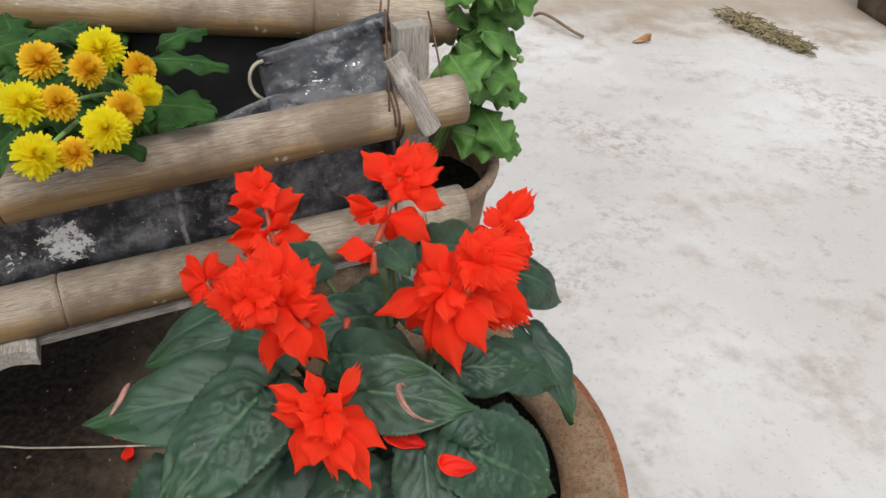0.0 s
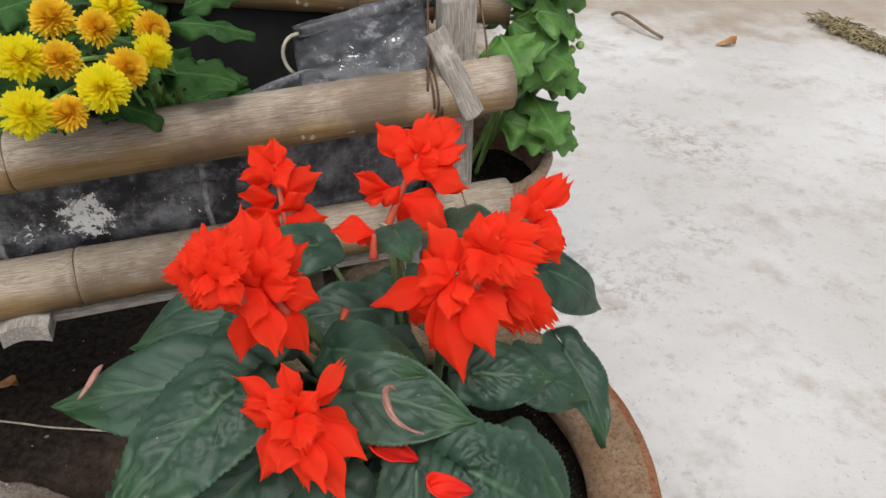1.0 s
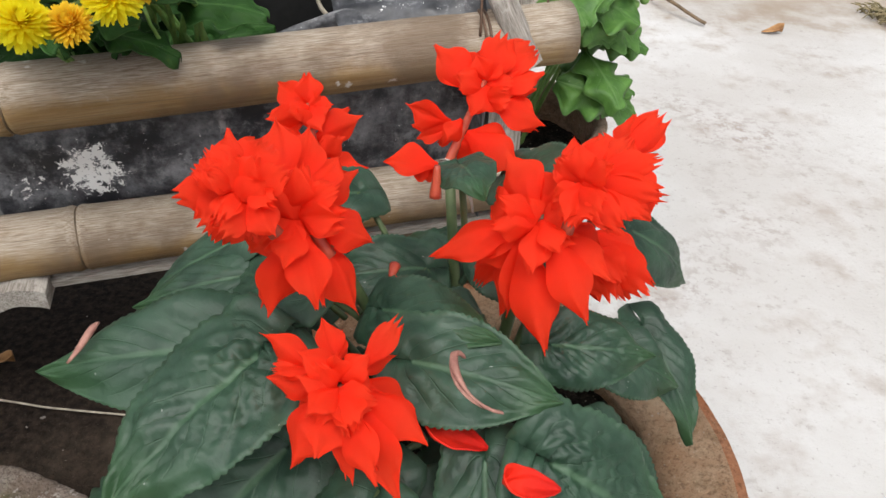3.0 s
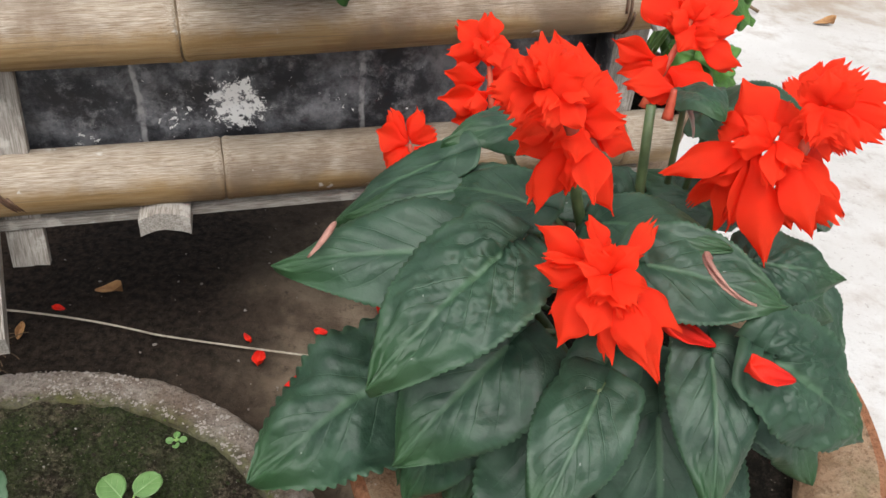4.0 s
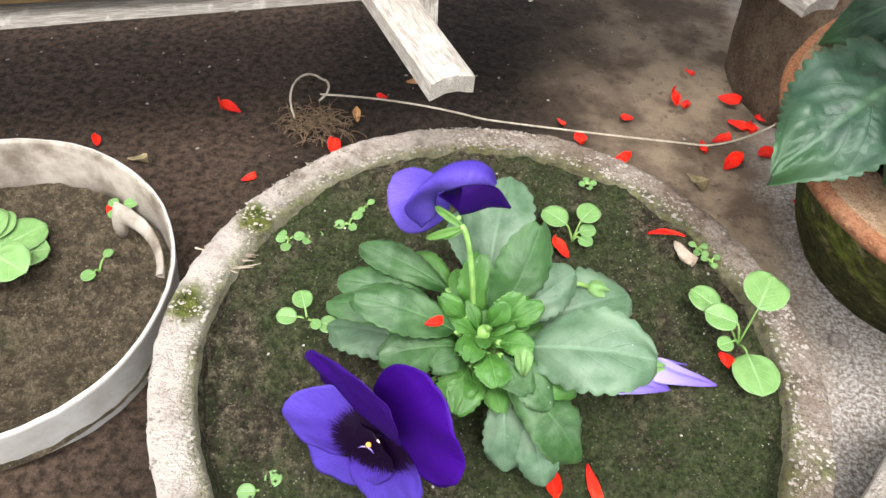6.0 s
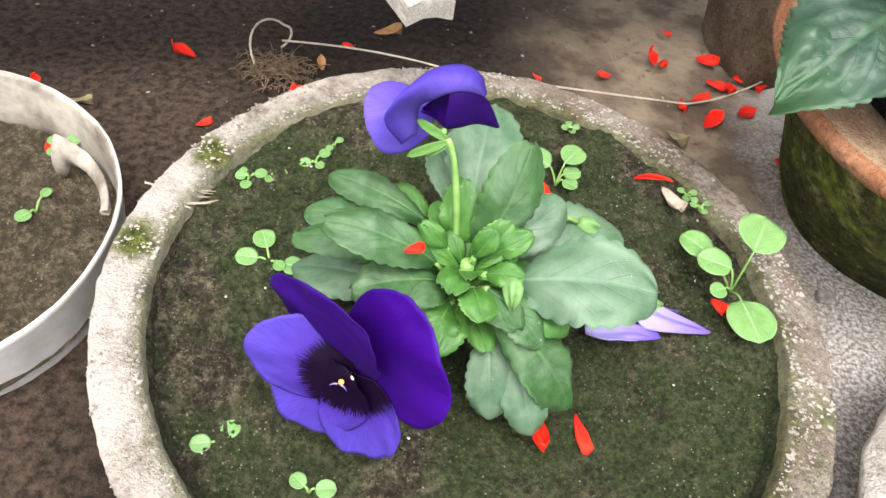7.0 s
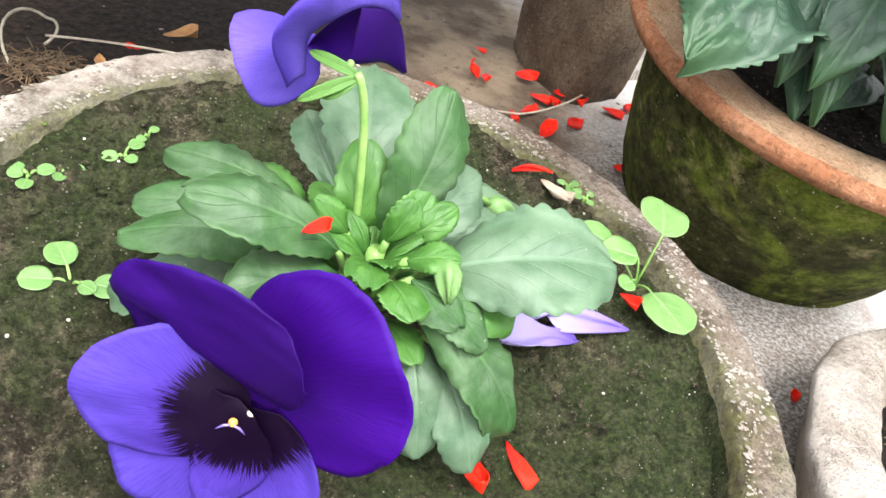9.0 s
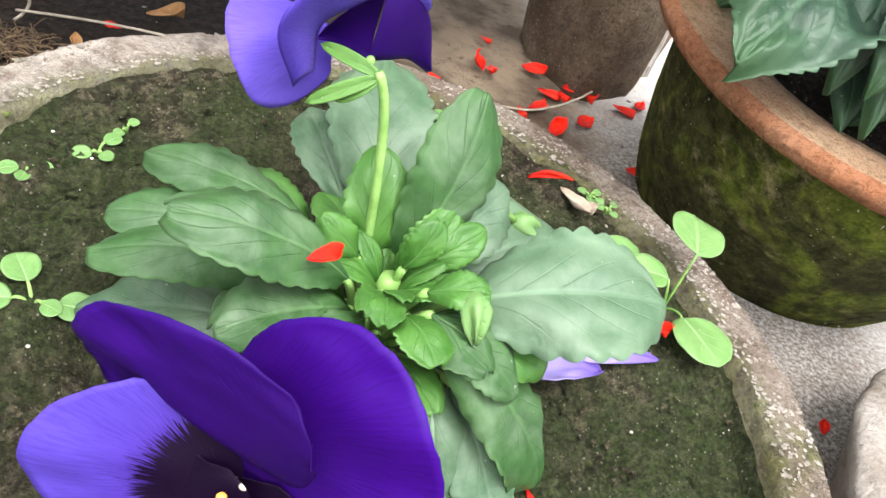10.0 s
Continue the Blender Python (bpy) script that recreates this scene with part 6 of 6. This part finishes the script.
for k in range(60):
    a = Vector((rnd.uniform(-0.42, -0.255), rnd.uniform(0.470, 0.575), rnd.uniform(0.225, 0.300)))
    t = rnd.uniform(0, 6.28)
    mum_leaf(mum, a, a + Vector((math.cos(t), math.sin(t), rnd.uniform(-0.5, 0.2))) * rnd.uniform(0.034, 0.052), rnd.uniform(0.026, 0.038), (rnd.uniform(-0.4, 0.4), rnd.uniform(-0.8, 0.0), 0.8), 120 + k)
for k in range(34):
    a = Vector((rnd.uniform(-0.36, -0.235), rnd.uniform(0.40, 0.50), rnd.uniform(0.285, 0.335)))
    t = rnd.uniform(0, 6.28)
    mum_leaf(mum, a, a + Vector((math.cos(t), math.sin(t), rnd.uniform(-0.3, 0.3))) * rnd.uniform(0.030, 0.046), rnd.uniform(0.026, 0.036), (rnd.uniform(-0.3, 0.3), rnd.uniform(-0.6, 0.1), 0.9), 60 + k)
for k in range(12):
    a = Vector((rnd.uniform(-0.245, -0.150), rnd.uniform(0.500, 0.550), rnd.uniform(0.215, 0.245)))
    t = rnd.uniform(0, 6.28)
    mum_leaf(mum, a, a + Vector((math.cos(t), math.sin(t), 0.1)) * 0.034, 0.032, (0.0, -0.3, 0.9), 200 + k)
for base, tip, w in (((-0.205, 0.440, 0.330), (-0.158, 0.452, 0.322), 0.022), ((-0.200, 0.450, 0.335), (-0.180, 0.488, 0.332), 0.020), ((-0.215, 0.437, 0.300), (-0.165, 0.432, 0.300), 0.036), ((-0.275, 0.470, 0.335), (-0.245, 0.445, 0.340), 0.032), ((-0.300, 0.420, 0.335), (-0.262, 0.428, 0.345), 0.034)):
    mum_leaf(mum, base, tip, w, (0.1, -0.4, 0.9), int(w * 1000))

tall = thing("green_chrysanthemum", (-0.026, 0.605, 0.140), "leafy green chrysanthemum without blooms in a small pot", "plant")
rnd = random.Random(9)
TALL = Vector((-0.026, 0.605, 0.140))
for k in range(5):
    top = TALL + Vector((0.035 + 0.012 * k - 0.02, rnd.uniform(-0.03, 0.03), 0.12 + 0.02 * k))
    stalk(tall, bezier(TALL + Vector((rnd.uniform(-0.015, 0.015), rnd.uniform(-0.015, 0.015), 0)), TALL + Vector((0.01, 0, 0.06)), top - Vector((0, 0, 0.04)), top, 8), 0.002, 0.001, M_STEM)
for k in range(30):
    z = rnd.uniform(0.195, 0.350)
    a = Vector((rnd.uniform(-0.016, 0.020), rnd.uniform(0.560, 0.640), z))
    t = rnd.uniform(-1.7, 1.7)
    reach = rnd.uniform(0.038, 0.056)
    tip = a + Vector((math.cos(t) * reach * 0.8, math.sin(t) * reach, rnd.uniform(-0.036, 0.0)))
    mum_leaf(tall, a, tip, rnd.uniform(0.036, 0.052), (rnd.uniform(-0.2, 0.4), rnd.uniform(-0.9, -0.3), 0.6), k, material=M_TALL_LEAF)
for base, tip, w in (((0.022, 0.590, 0.205), (0.056, 0.600, 0.185), 0.038), ((0.020, 0.600, 0.240), (0.056, 0.605, 0.235), 0.030), ((0.016, 0.600, 0.215), (0.048, 0.580, 0.210), 0.034), ((0.014, 0.600, 0.295), (0.046, 0.600, 0.280), 0.026), ((0.000, 0.600, 0.310), (0.030, 0.612, 0.312), 0.028)):
    mum_leaf(tall, base, tip, w, (0.3, -0.6, 0.7), int(w * 1500), material=M_TALL_LEAF)
bm = bmesh.new()
for k in range(3):
    bmesh.ops.create_icosphere(bm, subdivisions=2, radius=0.0035, matrix=Matrix.Translation((0.034 + 0.006 * k, 0.605, 0.262 + 0.004 * k)))
part("flower_buds", bm, M_STEM, tall)


# ---- fallen petals and litter ----
def petal_litter_mesh(seed):
    bm = petal_grid(0.0165, 0.0125, 0.06, 0.22, seed, (0.30, -0.25, 0.45, 0.15, -0.35)[seed % 5], 14, 7, 0.03, 2.2)
    return mesh_of("fallen_petal", bm, M_RED_OLD)


LITTER = [petal_litter_mesh(k) for k in range(5)]
rnd = random.Random(3)


def fallen(x, y, z=0.0025, size=1.0, turn=None, place_words="lying on the soil", slim=1.0):
    m = Matrix.Translation((x, y, z)) @ Matrix.Rotation(rnd.uniform(0, 6.28) if turn is None else radians(turn), 4, "Z") @ Matrix.Rotation(rnd.uniform(-0.4, 0.4), 4, "Y") @ Matrix.Diagonal((size * slim, size, size, 1)) @ Matrix.Translation((0, -0.008, 0))
    ob = thicken(place("fallen_petal", rnd.choice(LITTER), None, m), 0.0004)
    tagged(ob, "scarlet fallen salvia petal " + place_words, "petal", "fallen scarlet petals")


for x, y, s in ((-0.540, 0.353, 1.1), (-0.499, 0.282, 0.8), (-0.447, 0.329, 1.1), (-0.429, 0.403, 0.6), (-0.265, 0.393, 1.1), (-0.281, 0.411, 0.6), (-0.232, 0.372, 1.0), (-0.175, 0.517, 0.7),
                (-0.189, 0.466, 1.0), (-0.179, 0.464, 0.9), (-0.142, 0.481, 1.2), (-0.136, 0.449, 1.2), (-0.152, 0.424, 1.3), (-0.126, 0.446, 1.1), (-0.113, 0.463, 1.2), (-0.103, 0.452, 1.0),
                (-0.166, 0.411, 0.8), (-0.146, 0.392, 1.2), (-0.116, 0.416, 1.2), (-0.073, 0.450, 1.2), (-0.055, 0.461, 1.0), (-0.096, 0.357, 0.9), (-0.228, 0.430, 0.7), (-0.620, 0.290, 0.7), (-0.061, 0.156, 0.55)):
    fallen(x, y, 0.0035, s * 0.95)
fallen(-0.262, 0.076, 0.036, 1.25, 195, "lying on mossy soil", 0.62)
fallen(-0.242, 0.081, 0.036, 1.15, 205, "lying on mossy soil", 0.62)
fallen(-0.274, 0.210, 0.060, 0.9, 40, "lying on mossy soil")
fallen(-0.330, 0.095, 0.1165, 0.48, 285, "stuck to a pansy leaf")
fallen(-0.180, 0.158, 0.052, 0.7, 200, "lying on mossy soil")
fallen(-0.035, 0.208, 0.262, 1.2, 80, "caught on a salvia leaf")
fallen(-0.012, 0.191, 0.267, 1.0, 95, "caught on a salvia leaf")
fallen(0.010, 0.270, 0.118, 0.8, 20, "lying in the pot")
fallen(-0.560, 0.205, 0.028, 0.6, 20, "lying on bare soil")


def dry_leaf(at, size, turn, label, material=M_DRY):
    bm = petal_grid(size, size * 0.55, 0.10, 0.35, turn, 0.22, 14, 7, 0.06, 2.0)
    ob = thicken(part("dry_leaf", bm, material, None, "", Matrix.Translation(at) @ Matrix.Rotation(radians(turn), 4, "Z")), 0.0004)
    tagged(ob, label, "leaf")


dry_leaf((-0.415, 0.430, 0.003), 0.022, -80, "curled orange-brown dry leaf on the soil")
dry_leaf((-0.440, 0.366, 0.003), 0.015, 20, "yellow-brown dry leaf scrap on the soil")
dry_leaf((0.332, 1.318, 0.004), 0.034, -80, "curled brown dry leaf on the concrete")
dry_leaf((-0.180, 0.372, 0.003), 0.020, 220, "pale green fallen leaf on the soil", M_WEED)
dry_leaf((-0.590, 0.279, 0.003), 0.016, 270, "yellow leaf scrap on the soil", M_WEED)
dry_leaf((-0.208, 0.232, 0.062), 0.022, 205, "withered pale brown leaf on mossy soil", M_DRY_GREY)
dry_leaf((0.780, 1.250, 0.004), 0.060, 250, "dry yellowish leaf on the concrete", M_WEED)

# the straw string along the ground, with its loop
bm = bmesh.new()
tube(bm, bezier((-0.475, 0.381, 0.012), (-0.42, 0.386, 0.016), (-0.38, 0.390, 0.012), (-0.348, 0.393, 0.006)) + bezier((-0.340, 0.394, 0.005), (-0.28, 0.398, 0.004), (-0.22, 0.402, 0.006), (-0.172, 0.405, 0.007))
     + bezier((-0.165, 0.406, 0.007), (-0.145, 0.412, 0.008), (-0.12, 0.430, 0.012), (-0.100, 0.457, 0.008)), 0.0008, 6)
ob = part("straw_string", bm, M_STRING, None)
tagged(ob, "thin pale straw string stretched over the soil", "string")
bm = bmesh.new()
tube(bm, bezier((-0.488, 0.356, 0.003), (-0.505, 0.372, 0.022), (-0.492, 0.398, 0.026), (-0.478, 0.396, 0.016)) + bezier((-0.474, 0.395, 0.016), (-0.468, 0.392, 0.014), (-0.470, 0.384, 0.010), (-0.476, 0.380, 0.006)), 0.0009, 6)
ob = part("string_loop", bm, M_STRING, None)
tagged(ob, "loop of pale straw string standing out of roots", "string")
bm = bmesh.new()
rnd = random.Random(12)
for k in range(190):
    a = Vector((-0.472 + rnd.gauss(0, 0.014), 0.354 + rnd.gauss(0, 0.010), 0.001))
    b = a + Vector((rnd.uniform(-0.018, 0.018), rnd.uniform(-0.016, 0.016), rnd.uniform(0.0, 0.006)))
    tube(bm, bezier(a, a + Vector((0, 0, rnd.uniform(0.001, 0.008))), b + Vector((0, 0, 0.003)), b, 5), 0.0004, 4, False)
ob = part("root_clump", bm, M_ROOT, None)
tagged(ob, "tangle of fine brown roots on the soil", "roots", kind="stuff")

bm = bmesh.new()
tube(bm, bezier((0.165, 1.420, 0.006), (0.18, 1.40, 0.03), (0.20, 1.34, 0.02), (0.245, 1.325, 0.006)), 0.003, 6)
ob = part("twig", bm, M_STEM_DARK, None)
tagged(ob, "thin bent brown twig on the concrete", "twig")

# lime chips, crumbs and grit
bm = bmesh.new()
for k in range(110):
    t, r = rnd.uniform(0, 6.28), 0.146 * math.sqrt(rnd.random())
    x, y = r * math.cos(t), r * math.sin(t)
    s = rnd.choice((0.0003, 0.0003, 0.0004, 0.0005, 0.0008))
    bmesh.ops.create_icosphere(bm, subdivisions=1, radius=s, matrix=Matrix.Translation((-0.300 + x, 0.126 + y, 0.0425 - 0.03 * x + 0.17 * y + 0.003 * (r / 0.15) ** 2)) @ Matrix.Diagonal((1, rnd.uniform(0.6, 1.6), 0.6, 1)))
ob = part("soil_crumbs", bm, M_CHIP, None)
tagged(ob, "pale lime crumbs scattered over mossy soil", "grit", kind="stuff")
poses = []
for k in range(3600):
    t, r = rnd.uniform(0, 6.28), 0.147 * math.sqrt(rnd.random())
    x, y = r * math.cos(t), r * math.sin(t)
    size = rnd.choice((0.0006, 0.0008, 0.0010, 0.0013, 0.0019))
    if noise.noise(Vector((x * 26, y * 26, 4))) < rnd.uniform(-0.6, 0.15):
        continue
    poses.append((Matrix.Translation((-0.300 + x, 0.126 + y, 0.0425 - 0.03 * x + 0.17 * y + 0.003 * (r / 0.15) ** 2)) @ Matrix.Rotation(rnd.uniform(0, 3), 4, "Z") @ Matrix.Rotation(rnd.uniform(-1, 1), 4, "X") @ Matrix.Diagonal((size, size * rnd.uniform(0.7, 1.5), size * 0.75, 1)), 0))
tagged(grains("soil_clods", [M_SOIL], poses), "small crumbly clods lying on mossy soil", "soil", kind="stuff")
side_pose = tilt_pose((-0.034, 0.281, 0.1415), 0.069, 0.12)
poses = []
for k in range(900):
    t, f = radians(rnd.uniform(165, 300)), rnd.random()
    z = -0.016 - 0.118 * f
    r = 0.1145 - 0.0035 * min(1, f / 0.2) - 0.0165 * f ** 1.6 + 0.0002
    if noise.noise(Vector((t * 3.5, z * 40, 2))) + 0.6 * noise.noise(Vector((t * 14, z * 130, 5))) < 0.22:
        continue
    p = side_pose @ Vector((r * math.cos(t) - 0.13 * (z + 0.01), r * math.sin(t) - 0.25 * (z + 0.01), z))
    size = rnd.choice((0.0003, 0.0004, 0.0005, 0.0006, 0.0010))
    poses.append((Matrix.Translation(p) @ Matrix.Rotation(t, 4, "Z") @ Matrix.Rotation(rnd.uniform(0, 3), 4, "X") @ Matrix.Diagonal((0.5 * size, size * rnd.uniform(0.7, 2.6), size * rnd.uniform(0.4, 0.8), 1)), 0))
tagged(grains("lichen_flecks", [M_CHIP], poses), "pale flecks of lichen and lime on a mossy pot's side", "lichen", kind="stuff")
bm = bmesh.new()
for k in range(380):
    x, y = rnd.uniform(-0.75, 0.05), rnd.uniform(0.10, 0.62)
    s = rnd.choice((0.0004, 0.0005, 0.0006, 0.0008, 0.0013))
    bmesh.ops.create_icosphere(bm, subdivisions=1, radius=s, matrix=Matrix.Translation((x, y, 0.0002)) @ Matrix.Rotation(rnd.uniform(0, 3), 4, "Z") @ Matrix.Diagonal((1, rnd.uniform(0.6, 1.8), 0.6, 1)))
ob = part("ground_grit", bm, M_STONE, None)
tagged(ob, "small grey grit scattered over the soil", "grit", kind="stuff")

# the far weeds and what stands at the yard's edge
bm = bmesh.new()
for k in range(520):
    f = rnd.random()
    a = Vector((0.560 + 0.085 * f + rnd.gauss(0, 0.013) * (1.2 - 0.7 * f), 1.470 - 0.155 * f + rnd.gauss(0, 0.013) * (1.2 - 0.7 * f), 0))
    b = a + Vector((rnd.uniform(-0.03, 0.03), rnd.uniform(-0.03, 0.03), rnd.uniform(0.002, 0.014)))
    tube(bm, [a, a.lerp(b, 0.5) + Vector((0, 0, 0.006)), b], [0.0012, 0.0016, 0.0005], 4, False)
ob = part("dry_weed_heap", bm, M_WEED, None)
tagged(ob, "heap of pulled dry weeds on the concrete", "weeds", kind="stuff")
boulder("edge_stone", (0.93, 1.50, -0.005), (0.07, 0.09, 0.07), "dark weathered stone block at the yard's edge", "stone", M_BRICK, 12, 13, 6, 0.1, 0.7)

# the withered pansy bloom, the straw at the pots' joint and the torn bucket rim
def taper(v):
    return max(0.03, min(1.0, 0.25 + 5 * v) * (1 - v) ** 0.75)


for a, b, wide, turn in (((-0.246, 0.127, 0.050), (-0.207, 0.138, 0.043), 0.020, -25), ((-0.222, 0.146, 0.052), (-0.184, 0.142, 0.050), 0.016, 30), ((-0.232, 0.140, 0.050), (-0.200, 0.150, 0.052), 0.010, -50)):
    ob = leaf(None, a, b, wide, M_LILAC, taper, (0.1, -0.5, 0.9), turn, seed=turn, arch=0.10, fold=0.55, wave=0.16, droop=0.0, teeth=(3, 0.0), nv=16, nu=5, name="withered_bloom")
    tagged(ob, "folded lilac withered pansy petal on mossy soil", "petal", "withered lilac petals")
curl("rolled_petal", (-0.2245, 0.2325, 0.064), (-0.219, 0.234, 0.067), (-0.212, 0.234, 0.067), (-0.2035, 0.2335, 0.066), 0.0024, M_RED_OLD, "rolled scarlet salvia flower on mossy soil by a pot's rim", "petal")
bm = bmesh.new()
for k in range(34):
    a = Vector((-0.470 + rnd.uniform(-0.006, 0.016), 0.154 + rnd.gauss(0, 0.005), 0.0600 + rnd.uniform(0, 0.003)))
    t = rnd.gauss(0.30, 0.35)
    b = a + Vector((math.cos(t), math.sin(t), rnd.uniform(-0.12, 0.12))) * rnd.uniform(0.008, 0.022)
    side = Vector((-math.sin(t), math.cos(t), 0.3)) * rnd.uniform(-0.002, 0.002)
    tube(bm, bezier(a, a.lerp(b, 0.3) + side, a.lerp(b, 0.7) + side, b, 5), [0.0007, 0.0006, 0.0006, 0.0005, 0.0004, 0.0002], 4, False)
tagged(part("straw_wisp", bm, M_DRY_GREY, None), "wisp of dry straw caught between two pots", "straw", kind="stuff")
bm = bmesh.new()
rows = []
for i in range(25):
    f = i / 24
    t = radians(14 + 42 * f)
    r, high = 0.0975 - 0.017 * f ** 1.5, 0.001 - 0.003 * f * f
    deep = 0.004 + 0.014 * f ** 0.7 + 0.016 * max(0.0, (f - 0.86) / 0.14) ** 0.5
    rows.append([((r - 0.004 * math.sin(math.pi * h) - 0.004 * f * h) * math.cos(t), (r - 0.004 * math.sin(math.pi * h) - 0.004 * f * h) * math.sin(t), high - deep * h + 0.0012 * noise.noise(Vector((f * 9, h * 5, 1)))) for h in (0, 0.15, 0.35, 0.55, 0.75, 1.0)])
grid(bm, rows)
thicken(part("torn_rim", bm, M_PLASTIC_MUD, bucket, "strip of white plastic torn loose inside the rim", tilt_pose((-0.585, 0.120, 0.052), -0.04, 0.11)), 0.0008)
bm = bmesh.new()
for k in range(140):
    t = radians(rnd.choice((rnd.gauss(155, 14), rnd.gauss(60, 25), rnd.gauss(20, 20))))
    r = rnd.uniform(0.150, 0.172)
    p = tilt_pose((-0.300, 0.126, 0.058), -0.03, 0.09) @ Vector((r * math.cos(t), r * math.sin(t), -0.002 + rnd.uniform(0, 0.001)))
    bmesh.ops.create_icosphere(bm, subdivisions=1, radius=rnd.choice((0.0006, 0.0009, 0.0013)), matrix=Matrix.Translation(p) @ Matrix.Diagonal((1, 1.4, 0.3, 1)))
tagged(part("rim_moss", bm, M_MOSS, None), "cushions of yellow-green moss on the pot's rim", "moss", kind="stuff")

rim_pose = tilt_pose((-0.300, 0.126, 0.058), -0.03, 0.09)
poses = []
for k in range(4200):
    t, r = rnd.uniform(0, 2 * math.pi), rnd.uniform(0.1520, 0.1728)
    p = rim_pose @ Vector((r * math.cos(t), r * math.sin(t), -0.0003 - 0.002 * max(0.0, (r - 0.1708) / 0.002) + 0.0006 * noise.noise(Vector((40 * t, 300 * r, 0)))))
    size = rnd.choice((0.0004, 0.0005, 0.0006, 0.0008, 0.0012))
    poses.append((Matrix.Translation(p) @ Matrix.Rotation(rnd.uniform(0, 3), 4, "Z") @ Matrix.Diagonal((size, size * rnd.uniform(0.8, 1.9), size * 0.55, 1)), 1 if size < 0.00055 and rnd.random() < 0.2 else 0))
tagged(grains("rim_grit", [M_POT_OLD, M_CHIP], poses), "lime and sand grit crusted on the clay rim", "grit", kind="stuff")
